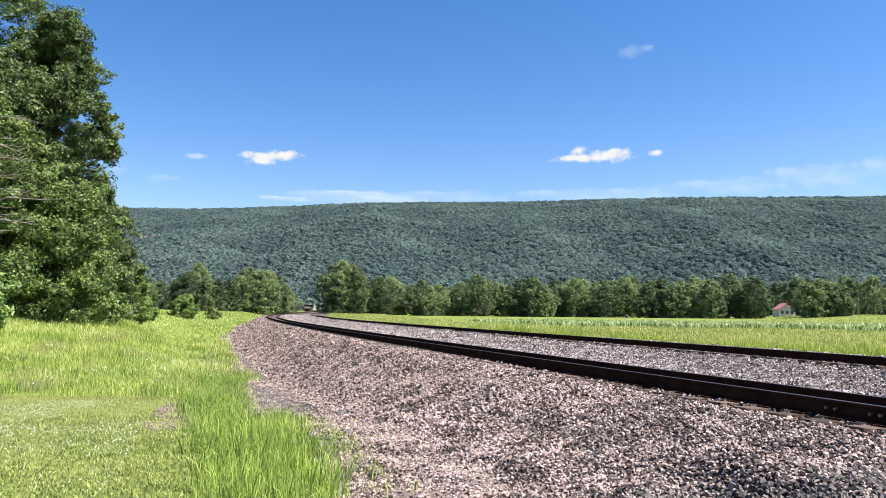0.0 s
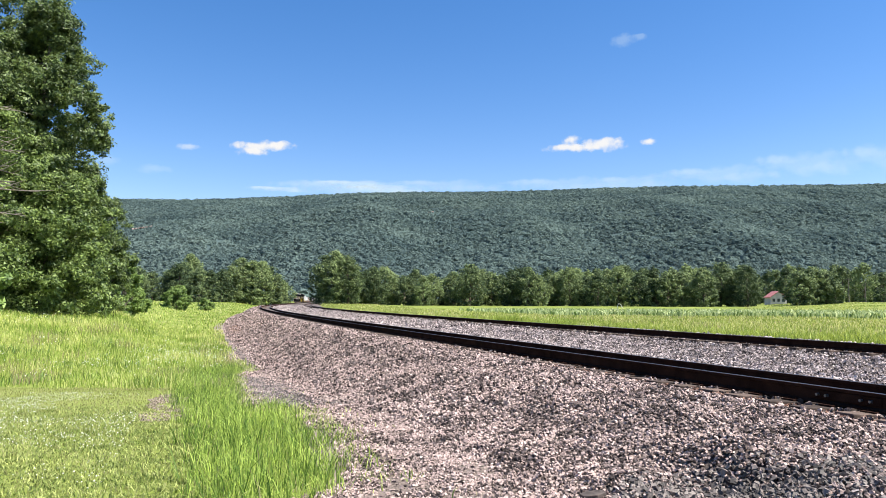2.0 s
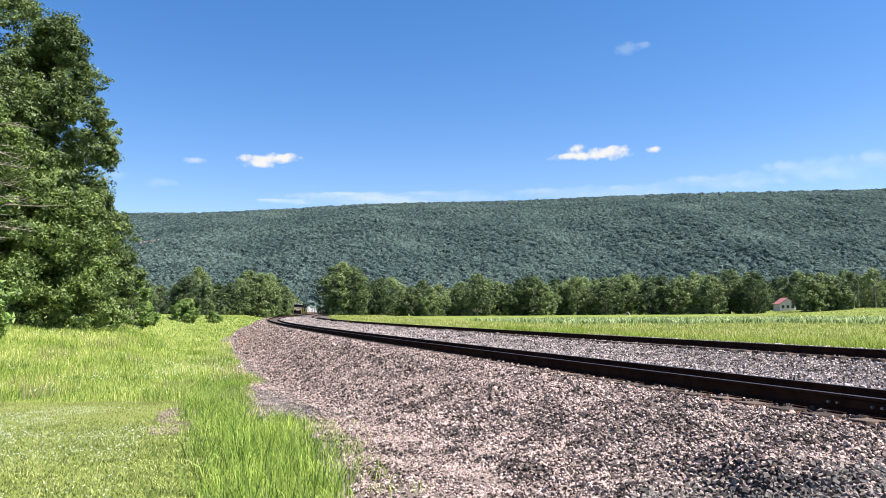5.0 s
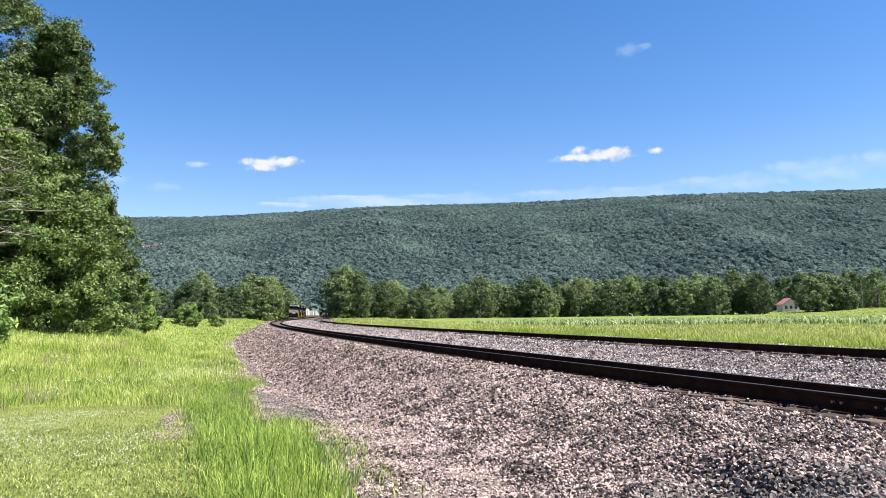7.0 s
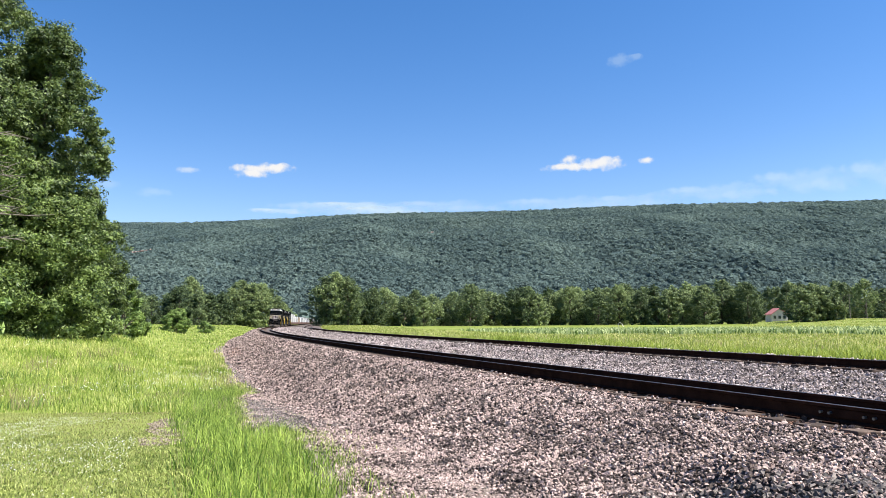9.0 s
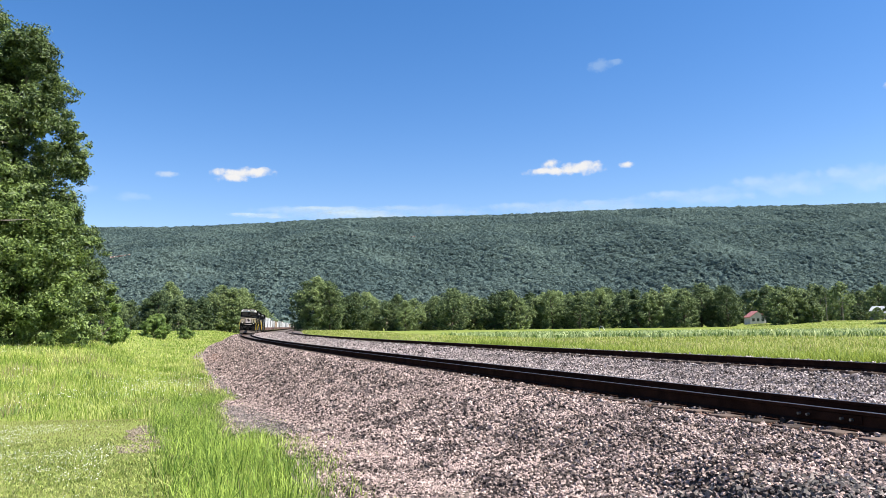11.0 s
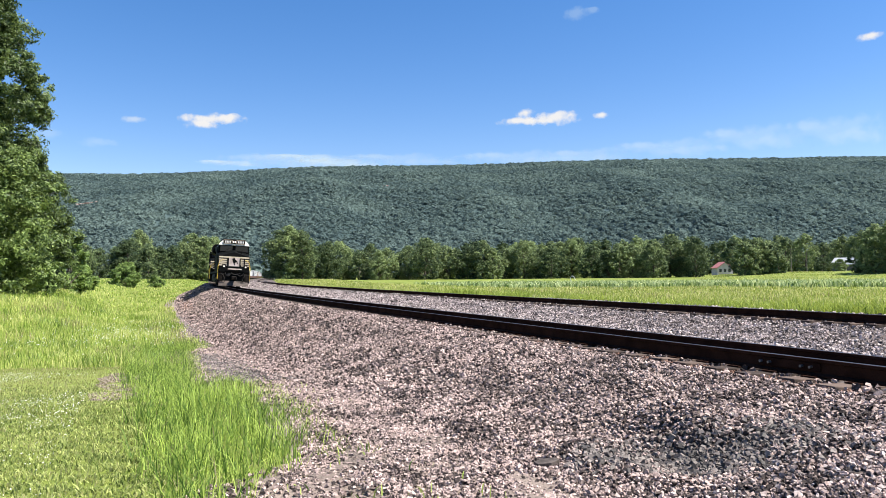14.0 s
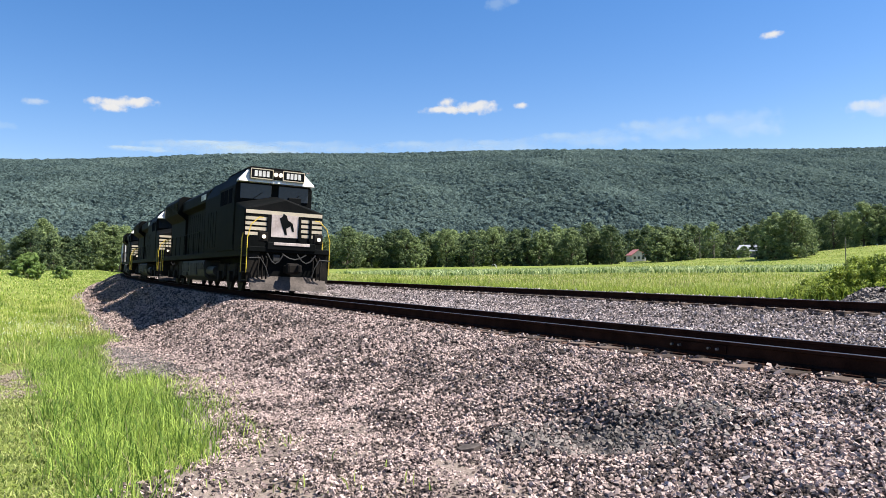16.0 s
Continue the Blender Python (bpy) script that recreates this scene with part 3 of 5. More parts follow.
    blades("verge_straw", x, y, ground_z(x, y), 0.18 + 0.26 * r.rand(n), 0.012 + 0.0005 * np.hypot(x, y), M_STRAW, 78, "dry pinkish straw patches in the verge grass", lean=0.6)
    x, y = scatter(160000, -70, 110, 60, 290, lambda x, y, s, o: (o > 12.6) & (o < 70) & ((x < 19 - (y - 113) * 0.27) | (y < 113 - 0.24 * (x - 20))))
    n = len(x)
    d = np.hypot(x, y)
    blades("far_verge_grass", x, y, ground_z(x, y), (0.14 + 0.3 * r.rand(n)) * (1 + 0.4 * waves(x, y, 12, 15)), 0.02 + 0.0007 * d, M_VERGE, 25, "pale-topped grass along the far side of the line")
    x, y = scatter(64000, 70, 260, 120, 330, lambda x, y, s, o: (np.hypot(x, y) > 170) & (np.hypot(x, y) < 340) & (x > 0.43 * y) & (x < 1.05 * y))
    n = len(x)
    blades("pasture_grass", x, y, ground_z(x, y), 0.05 + 0.12 * r.rand(n), 0.22 + 0.2 * r.rand(n), M_VERGE, 26, "short pale green pasture grass by the farm")
    # broad-leaved weeds and brown patches in the meadow
    x, y = scatter(60000, -40, 0, 18, 56, lambda x, y, s, o: (o < edge(s) - 0.2) & (waves(x, y, 6, 44) > 0.55 + 0.3 * r.rand(len(x))))
    n = len(x)
    blades("meadow_weeds", x, y, ground_z(x, y), 0.15 + 0.3 * r.rand(n), 0.014 + 0.016 * r.rand(n), M_LEAF2, 63, "darker green broad-leaved weeds in the meadow", lean=1.0)
    x, y = scatter(26000, -30, 0, 17.6, 40, lambda x, y, s, o: (o < edge(s) - 0.4) & (waves(x, y, 4.5, 45) > 0.45))
    n = len(x)
    blades("meadow_straw", x, y, ground_z(x, y), 0.15 + 0.35 * r.rand(n), 0.008 + 0.010 * r.rand(n), M_STRAW, 64, "dry brownish stalks among the meadow grass", lean=0.7)
    x, y = scatter(14000, -10, -2, 11, 21, lambda x, y, s, o: (o < -6.5) & (bare(x, y, s, o) | (np.abs(y - mow_line(x)) < 0.35)))
    n = len(x)
    blades("cut_straw", x, y, ground_z(x, y), 0.015 + 0.04 * r.rand(n), 0.007 + 0.008 * r.rand(n), M_STRAW, 65, "cut dry grass at the edge of the mown patch", lean=2.5)
    x, y = scatter(42000, -9, -2, 10, 22, lambda x, y, s, o: (o < -6.4) & bare(x, y, s, o))
    n = len(x)
    stones("soil_crumbs", np.column_stack([x, y, ground_z(x, y) + 0.006]), 0.010 + 0.014 * r.rand(n), M_SOIL, 67, "bare brown soil crumbs at the corner of the mown patch", sides=3)
    # white clover and yarrow
    x, y = scatter(22000, -16, 0, 5, 18, lambda x, y, s, o: (o < -7.6) & (waves(x, y, 4, 31) + 0.9 * r.rand(len(x)) > 0.3) & (y < mow_line(x) - 1.5))
    n = len(x)
    stones("clover_blossoms", np.column_stack([x, y, ground_z(x, y) + 0.035 + 0.02 * r.rand(n)]), 0.0035 + 0.004 * r.rand(n), M_FLOWER, 6, "small white clover blossoms in the grass", sides=3)
    x, y = scatter(2200, -22, -2, 20, 40, lambda x, y, s, o: (waves(x, y, 5, 33) > 0.62) & (o < edge(s) - 1))
    n = len(x)
    stones("yarrow_blossoms", np.column_stack([x, y, ground_z(x, y) + 0.3 + 0.2 * r.rand(n)]), 0.008 + 0.010 * r.rand(n), M_FLOWER, 61, "pale yarrow blossoms above the meadow grass", sides=3)
    n = 420
    x, y = r.normal(-10.6, 1.3, n), r.normal(29.5, 3.2, n)
    stones("carrot_blossoms", np.column_stack([x, y, ground_z(x, y) + 0.25 + 0.25 * r.rand(n)]), 0.007 + 0.009 * r.rand(n), M_FLOWER, 66, "white umbels of wild carrot in the meadow", sides=3)
    x, y = scatter(240000, 2, 40, 5, 60, lambda x, y, s, o: (np.hypot(x - 15.2, y - 17.4) > 3.4) & (o > 12.8) & (o < 16.5 + 8 * ease(26, 8, s)) & (waves(x, y, 6, 35) > 0.1 - 2.5 * ease(30, 12, s)))
    n = len(x)
    blades("tall_weeds", x, y, ground_z(x, y), (0.3 + 0.45 * r.rand(n)) * (1 + 0.7 * ease(25, 8, x * 0 + along(x, y)[0])), 0.014 + 0.016 * r.rand(n), M_WEED, 62, "tall leafy green weeds beside the far track")
    # corn
    rows_ = []
    for i in range(64):
        yy = 100 + i * (0.9 + 0.028 * i)
        xx = np.arange(-30, 130, 0.34 + 0.008 * i)
        rows_.append(np.column_stack([xx + r.normal(0, 0.05, len(xx)), yy - 0.24 * np.maximum(xx - 20, 0) + r.normal(0, 0.05, len(xx))]))
    p = np.concatenate(rows_)
    p = p[(p[:, 0] > 19 - (p[:, 1] - 113) * 0.27) & (p[:, 1] > 113 - 0.24 * (p[:, 0] - 20)) & (np.hypot(p[:, 0], p[:, 1]) < 165) & (p[:, 0] < 1.1 * p[:, 1])]
    p = np.repeat(p, 3, axis=0) + r.normal(0, 0.1, (len(p) * 3, 2))
    n = len(p)
    blades("corn_plants", p[:, 0], p[:, 1], ground_z(p[:, 0], p[:, 1]), 0.75 + 0.5 * r.rand(n), 0.12 + 0.0008 * np.hypot(p[:, 0], p[:, 1]), M_CORN, 7,
           "rows of young green corn plants in a field", "corn", lean=0.9)


# ---------------------------------------------------------------- railway tracks
RAIL = [(-0.07, -0.19), (0.07, -0.19), (0.07, -0.175), (0.012, -0.155), (0.012, -0.045), (0.036, -0.035), (0.036, -0.004), (0.03, 0.0),
        (-0.03, 0.0), (-0.036, -0.004), (-0.036, -0.035), (-0.012, -0.045), (-0.012, -0.155), (-0.07, -0.175)]


def rail_mesh(off, z):
    s = np.concatenate([np.arange(-40, 60, 1.0), np.arange(60, 880, 2.0)])
    k = len(RAIL)
    V = []
    for px, pz in RAIL:
        x, y, _ = line(s, np.full(len(s), off + px))
        V.append(np.column_stack([x, y, np.full(len(s), z + pz)]))
    V = np.stack(V, 1).reshape(-1, 3)
    i = np.arange(len(s) - 1)[:, None] * k
    j = np.arange(k)[None]
    j2 = (j + 1) % k
    F = np.stack([i + j, i + j2, i + k + j2, i + k + j], -1).reshape(-1, 4)
    top = np.zeros(k, int)
    top[7] = 1
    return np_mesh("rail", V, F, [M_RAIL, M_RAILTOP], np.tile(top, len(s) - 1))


def build_track(base, label, n_ties):
    tr = empty("railway_track", label, "railway track", "double line of railway tracks")
    dz = 1.507 * math.sin(CANT)
    for o, z in ((base, 0.0), (base + 1.507, -dz)):
        ob = new("rail", rail_mesh(o, z))
        ob.parent = tr
        ob["label"] = "rust-brown steel rail with a polished top"
    bm = bmesh.new()
    box(bm, -1.3, 1.3, -0.115, 0.115, -0.18, 0.0, 0.012)
    me = bpy.data.meshes.new("tie")
    bm.to_mesh(me)
    bm.free()
    me.materials.append(M_TIE)
    bm = bmesh.new()
    box(bm, -0.19, 0.19, -0.09, 0.09, 0.0, 0.018, 0.003)
    for u in (-0.11, 0.11):
        disc(bm, (u, 0.05, 0.026), 0.016, "z", 0.03, 8)
        disc(bm, (u, -0.05, 0.026), 0.016, "z", 0.03, 8)
    plate = bpy.data.meshes.new("tie_plate")
    bm.to_mesh(plate)
    bm.free()
    plate.materials.append(M_RAIL)
    r = random.Random(4)
    for i in range(n_ties):
        s = -4 + i * 0.53
        x, y, a = line(s, base + 0.75 + r.uniform(-0.06, 0.06))
        ob = new("tie", me)
        ob.parent = tr
        ob.matrix_basis = Matrix.Translation((float(x), float(y), -0.207 - dz / 2)) @ Matrix.Rotation(float(a) + r.uniform(-0.01, 0.01), 4, "Z") @ Matrix.Rotation(CANT, 4, "Y")
        if i < 44:
            for o, z in ((0, 0.0), (1.507, -dz)):
                x, y, a = line(s, base + o)
                ob = new("tie_plate", plate)
                ob.parent = tr
                ob.matrix_basis = Matrix.Translation((float(x), float(y), z - 0.206)) @ Matrix.Rotation(float(a), 4, "Z") @ Matrix.Rotation(CANT, 4, "Y")
    return tr


def build_joint(tr, off, s0, z):
    """A bolted joint bar on the camera's side of a rail."""
    x, y, a = line(s0, off)
    bar = bmesh.new()
    box(bm=bar, x0=-0.03, x1=-0.012, y0=-0.45, y1=0.45, z0=-0.14, z1=-0.05, bevel=0.004)
    ob = part("joint_bar", bar, M_RAIL, tr, "bolted steel joint bar")
    ob.matrix_basis = Matrix.Translation((float(x), float(y), z)) @ Matrix.Rotation(float(a), 4, "Z")
    for u in (-0.34, -0.22, 0.22, 0.34):
        bm = bmesh.new()
        disc(bm, (-0.045, u, -0.095), 0.017, "x", 0.05, 6)
        part("bolt", bm, M_STEEL, ob)


# ---------------------------------------------------------------- trees
def tree_parts(h, cr, seed, clumps, per, leaf, mat, low=0.18, droop=0.0, name="tree", shape=1.0, small=False, flat=0.85):
    """Trunk with limbs, and a crown of leaf sprays; returns an Empty at the foot."""
    r = np.random.RandomState(seed)
    t = new(name)
    bm = bmesh.new()
    top = Vector((r.normal(0, 0.04) * h, r.normal(0, 0.04) * h, h * 0.86))
    pts = [Vector((0, 0, -0.3)), Vector((0.1, 0, h * 0.15)), top * 0.45 + Vector((r.normal(0, .2), r.normal(0, .2), 0)), top * 0.75, top]
    tube(bm, pts, h * 0.024, 8, h * 0.005)
    C = []
    for i in range(clumps):
        q = low + (0.98 - low) * (i + r.rand()) / clumps
        # outline: widest at about two fifths of the crown, uneven
        k = (q - low) / (0.98 - low)
        wide = cr * (math.sin(math.pi * min(1, (k * 0.82 + 0.16))) ** 0.75) * shape ** k
        a = r.rand() * 6.2832
        rad = wide * (0.35 + 0.65 * r.rand() ** 0.6) * (1 + 0.18 * math.sin(3 * a + seed) + 0.1 * r.normal())
        C.append((math.cos(a) * rad + top.x * q, math.sin(a) * rad + top.y * q, q * h - droop * rad))
    C = np.array(C)
    for i in range(0, clumps, max(1, clumps // 22)):
        c = Vector(C[i])
        z0 = max(0.12 * h, c.z - 0.5 * math.hypot(c.x, c.y) - 0.05 * h)
        st = Vector((top.x * z0 / h, top.y * z0 / h, z0))
        tube(bm, [st, st.lerp(c, 0.5) + Vector((0, 0, 0.03 * h)), c], h * 0.008, 4, h * 0.002)
    part("trunk", bm, M_BARK, t, "grey-brown trunk with limbs")
    n = clumps * per
    cc = np.repeat(C, per, axis=0)
    rr = np.repeat(cr * (0.13 + 0.15 * r.rand(clumps)), per)
    d = r.normal(size=(n, 3))
    d /= np.linalg.norm(d, axis=1)[:, None]
    d[:, 2] = d[:, 2] * 0.9 + 0.12
    # each clump is made of several smaller sprays
    e = r.normal(size=(clumps, 7, 3))
    e /= np.linalg.norm(e, axis=2)[:, :, None]
    e = e[np.repeat(np.arange(clumps), per), r.randint(0, 7, n)]
    P = cc + (e * (rr * 0.85)[:, None] + d * (rr * 0.5 * r.rand(n) ** 0.5)[:, None]) * [1, 1, flat]
    d = d * 0.6 + e * 0.5
    # leaves face outward and up
    nrm = d * 0.8 + [0.1, 0, 0.35] + r.normal(0, 0.45, (n, 3))
    nrm /= np.linalg.norm(nrm, axis=1)[:, None]
    u = np.cross(nrm, r.normal(size=(n, 3)))
    u /= np.linalg.norm(u, axis=1)[:, None]
    w = np.cross(nrm, u)
    sz = (leaf * (0.6 + 0.8 * r.rand(n)))[:, None]
    V = np.stack([P - u * sz, P + w * sz * 0.45 - nrm * sz * 0.15, P + u * sz, P - w * sz * 0.45 - nrm * sz * 0.15], 1)
    if small:
        V = V[:, [0, 1, 2]]
        V[:, 1] += (V[:, 1] - (V[:, 0] + V[:, 2]) / 2) * 0.8
        F = np.arange(n * 3).reshape(-1, 3)
    else:
        F = np.arange(n * 4).reshape(-1, 4)
    ob = new("crown", np_mesh("crown", V.reshape(-1, 3), F, [mat]))
    ob.parent = t
    return t


def build_near_trees():
    for b, d, h, cr, seed, low, cl, per, leaf, mat, lab in (
            (-30.3, 53, 20.0, 4.4, 3, 0.05, 300, 230, 0.17, M_LEAF, "tall narrow walnut-like tree in full green leaf"),
            (-35.4, 56, 28.0, 6.2, 5, 0.06, 280, 180, 0.18, M_LEAF, "tall dense green tree behind the first"),
            (-32.4, 51, 16.5, 4.4, 6, 0.05, 200, 190, 0.17, M_LEAF, "leafy green tree filling the gap between two taller ones"),
            (-28.9, 50, 10.6, 4.1, 8, 0.0, 180, 170, 0.16, M_SUNLEAF, "low spreading green tree at the meadow edge"),
            (-34.0, 48, 12.4, 5.0, 12, 0.0, 180, 170, 0.16, M_SUNLEAF, "bushy low green tree with dark gaps"),
            (-27.0, 56, 9.6, 3.5, 14, 0.0, 150, 170, 0.16, M_LEAF, "young green tree at the meadow edge"),
            (-23.4, 72, 4.6, 1.9, 15, 0.0, 60, 110, 0.2, M_LEAF2, "pale green sumac bush at the meadow edge"),
            (-19.8, 150, 4.6, 2.9, 18, 0.0, 90, 150, 0.17, M_LEAF2, "round pale green bush before the wood"),
            (-17.8, 170, 2.6, 1.9, 19, 0.0, 60, 110, 0.17, M_LEAF2, "small pale green bush before the wood"),
            (-22.6, 95, 2.8, 1.7, 16, 0.0, 40, 110, 0.2, M_LEAF2, "low pale green shrub at the meadow edge"),
            (-33.8, 27, 4.6, 1.7, 17, 0.25, 46, 90, 0.17, M_LEAF2, "light green sumac with drooping fronds")):
        t = tree_parts(h, cr, seed, cl, int(per * 2.4), leaf * 0.68, mat, low, 0.15, small=True, flat=0.8)
        t.matrix_basis = Matrix.Translation(spot(b, d))
        tagged(t, lab, "tree", "trees at the meadow edge")
    # bare dead limbs among them
    dead = empty("dead_tree", "bare grey dead tree with spreading limbs", "tree", "trees at the meadow edge")
    rr = random.Random(3)
    bm = bmesh.new()
    tube(bm, [(0, 0, -0.3), (0.1, 0, 3), (0, 0.1, 7.5)], 0.16, 8, 0.05)
    part("trunk", bm, M_BARK, dead)
    for k in range(16):
        z = 3.5 + k * 0.25
        a = rr.uniform(-0.9, 0.9)
        L = rr.uniform(1.6, 3.0)
        bm = bmesh.new()
        e = Vector((math.cos(a) * L, math.sin(a) * L, z + rr.uniform(-0.2, 0.9)))
        m = Vector((0, 0.05, z)).lerp(e, 0.5) + Vector((0, 0, 0.35))
        tube(bm, [(0, 0.05, z), m, e], 0.05, 5, 0.012)
        for q in range(3):
            st = m.lerp(e, q / 3)
            tube(bm, [st, st + Vector((rr.uniform(0.2, 0.8), rr.uniform(-0.6, 0.6), rr.uniform(-0.3, 0.4)))], 0.02, 4, 0.006)
        part("limb", bm, M_WOOD, dead)
    dead.matrix_basis = Matrix.Translation(spot(-34.0, 37.5)) @ Matrix.Scale(1.2, 4)


def build_far_trees():
    kinds = (17, 15, 19, 12, 7)
    protos = [tree_parts(*a, small=True) for a in ((17, 6.2, 31, 140, 76, 0.32, M_FARLEAF, 0.03), (15, 6.4, 32, 140, 76, 0.32, M_FARLEAF, 0.02),
                                                   (19, 6.4, 33, 150, 76, 0.32, M_FARLEAF, 0.03), (12, 5.2, 34, 110, 76, 0.31, M_FARLEAF, 0.0),
                                                   (7, 3.6, 35, 70, 70, 0.27, M_FARLEAF, 0.0))]
    # plainer ones for the far wood
    protos += [tree_parts(*a, small=True) for a in ((17, 6.2, 41, 90, 60, 0.46, M_FARLEAF, 0.03), (19, 6.6, 42, 90, 60, 0.46, M_FARLEAF, 0.03))]
    r = random.Random(7)
    spots = []

    def put(bearing, d, h, label, group):
        spots.append((d * math.sin(radians(bearing)), d * math.cos(radians(bearing)), h, label, group))

    # clump on the near side of the line
    for b, d, h in ((-21.5, 300, 11), (-20.4, 305, 12), (-19.6, 300, 15), (-18.9, 310, 19), (-18.2, 300, 13), (-17.4, 300, 12), (-16.6, 310, 13), (-15.9, 315, 15),
                    (-15.2, 320, 19), (-14.5, 318, 18), (-13.8, 322, 19), (-13.1, 326, 17), (-12.5, 330, 14), (-12.0, 335, 11), (-22.5, 290, 12), (-23.5, 280, 13),
                    (-18.3, 270, 6), (-17.0, 285, 4)):
        put(b, d, h, "leafy green tree of a wood beside the line", "wood beside the line")
    for i in range(43):
        b = -8.6 + i * 0.76 + r.uniform(-0.2, 0.2)
        h = (17, 18.5, 17)[i] if i < 3 else 13.2 + 2.6 * math.sin(i * 0.9) * r.random() + r.uniform(-3.4, 3.0)
        put(b, 262 if i < 3 else 285 + r.uniform(-12, 12), h, "leafy green tree in the row behind the corn", "row of trees behind the corn")
    for i in range(64):
        put(9 + i * 0.5 + r.uniform(-0.2, 0.2), 450 + r.uniform(-30, 30), 17 + r.uniform(-2, 4.5), "green tree of the far wood", "far wood")
    for b, d, h in ((26.9, 255, 10.5), (27.7, 258, 11.5), (28.6, 262, 10), (29.2, 260, 7), (35.2, 235, 13), (36.2, 232, 13.5), (34.5, 242, 8), (37.2, 240, 9), (34.4, 300, 6.5), (33.1, 320, 4.5), (31.9, 300, 5)):
        put(b, d, h, "leafy green tree standing by the farm", "trees by the farm")
    for i in range(12):
        put(38.0 + i * 0.9, 300 + r.uniform(-10, 14), 13 + i * 0.7 + r.uniform(-2, 2), "tall green tree on the rise", "trees on the rise")
    use = {}
    for x, y, h, label, group in spots:
        if group == "far wood":
            k = r.choice((5, 6))
        else:
            k = min(range(5), key=lambda i: abs(kinds[i] - h) + r.random() * 3)
        f = h / (*kinds, 17, 19)[k]
        z = float(ground_z(np.array([x]), np.array([y]))[0])
        m = Matrix.Translation((x, y, z)) @ Matrix.Rotation(r.random() * 6.28, 4, "Z")
        if k in use:
            t = copy_thing(protos[k], m)
        else:
            t = use[k] = protos[k]
            t.matrix_basis = m
        t.scale = (f * r.uniform(0.9, 1.15), f * r.uniform(0.9, 1.15), f)
        tagged(t, label, "tree", group)


# ---------------------------------------------------------------- the wooded ridge
def ridge_z(x, y):
    top = 376 + 0.025 * x + 5 * waves(x, x * 0, 900, 61) + 8 * np.exp(-((x - 480) / 380) ** 2)
    k = np.clip((y - 1150) / 1350, 0, 1.25)
    prof = np.where(k < 1, 0.10 * np.sin(k * 3.1416) + k ** 1.12, 1 - 0.35 * (k - 1))
    spur = 14 * waves(x, y * 0.4, 700, 62) * np.sin(np.clip(k, 0, 1) * 3.1416) + 7 * waves(x, y * 0.5, 260, 63) * np.sin(np.clip(k, 0, 1) * 3.1416)
    return top * prof + spur - 2


def build_hill():
    gx, gy = np.linspace(-3300, 4200, 260), np.linspace(1100, 2800, 70)
    X, Y = np.meshgrid(gx, gy)
    Z = ridge_z(X.ravel(), Y.ravel()).reshape(X.shape)
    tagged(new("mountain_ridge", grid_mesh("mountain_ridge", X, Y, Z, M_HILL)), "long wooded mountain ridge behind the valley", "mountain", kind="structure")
    r = np.random.RandomState(71)
    n = 80000
    x, y = -1700 + r.rand(n) * 4300, 1230 + r.rand(n) * 1310
    # the wood reaches down over the flat to the valley floor
    m = 8000
    x, y = np.concatenate([x, -700 + r.rand(m) * 1700]), np.concatenate([y, 640 + r.rand(m) * 640])
    k = (x / y < 0.95) & (x / y > -0.66)
    x, y = x[k], y[k]
    n = len(x)
    sz = 4.1 + 4.2 * r.rand(n) ** 1.8
    # each crown is a dome of leafy tufts, one triangle a tuft
    k = 14
    q = (np.arange(k) + 0.5) / k
    a = np.arange(k) * 2.39996 + r.rand(n, 1) * 6.2832
    up = np.broadcast_to(0.98 - 1.15 * q, (n, k)) + r.normal(0, 0.08, (n, k))
    w = np.sqrt(np.clip(1 - up ** 2, 0.03, 1))
    D = np.stack([np.cos(a) * w, np.sin(a) * w, up], -1).reshape(-1, 3)
    m = n * k
    base = np.repeat(np.column_stack([x, y, np.maximum(ridge_z(x, y), 4.0) + 3.0 * r.rand(n) ** 1.5]), k, axis=0)
    big = np.repeat(sz, k)[:, None]
    P = base + D * big * np.array([1, 1, 0.8]) * (0.85 + 0.3 * r.rand(m))[:, None]
    N = D * 0.9 + np.array([0, 0, 0.35]) + r.normal(0, 0.3, (m, 3))
    N /= np.linalg.norm(N, axis=1)[:, None]
    U = np.cross(N, r.normal(size=(m, 3)))
    U /= np.linalg.norm(U, axis=1)[:, None]
    W = np.cross(N, U)
    f = big * (0.40 + 0.30 * r.rand(m))[:, None]
    V = np.stack([P + U * f, P - U * 0.5 * f + W * 0.85 * f, P - U * 0.5 * f - W * 0.85 * f], 1)
    F = np.arange(m * 3).reshape(-1, 3)
    tagged(new("forest_canopy", np_mesh("forest_canopy", V.reshape(-1, 3), F, [M_CANOPY])), "dense green forest covering the ridge, tinted blue for haze", "forest", kind="stuff")
    # pale bare rocks in a clearing
    for x0, y0, w, n in ((-716, 1690, 24, 30), (-20, 1900, 12, 14)):
        q = r.rand(n)
        x, y = x0 + w * q + r.normal(0, 1.2, n), y0 + 1.9 * w * q + r.normal(0, 3, n)
        stones("rock_scar", np.column_stack([x, y, ridge_z(x, y) + 7.5]), 0.9 + 1.1 * r.rand(n), M_STONE, 72, "pale bare rock scar on the wooded ridge")


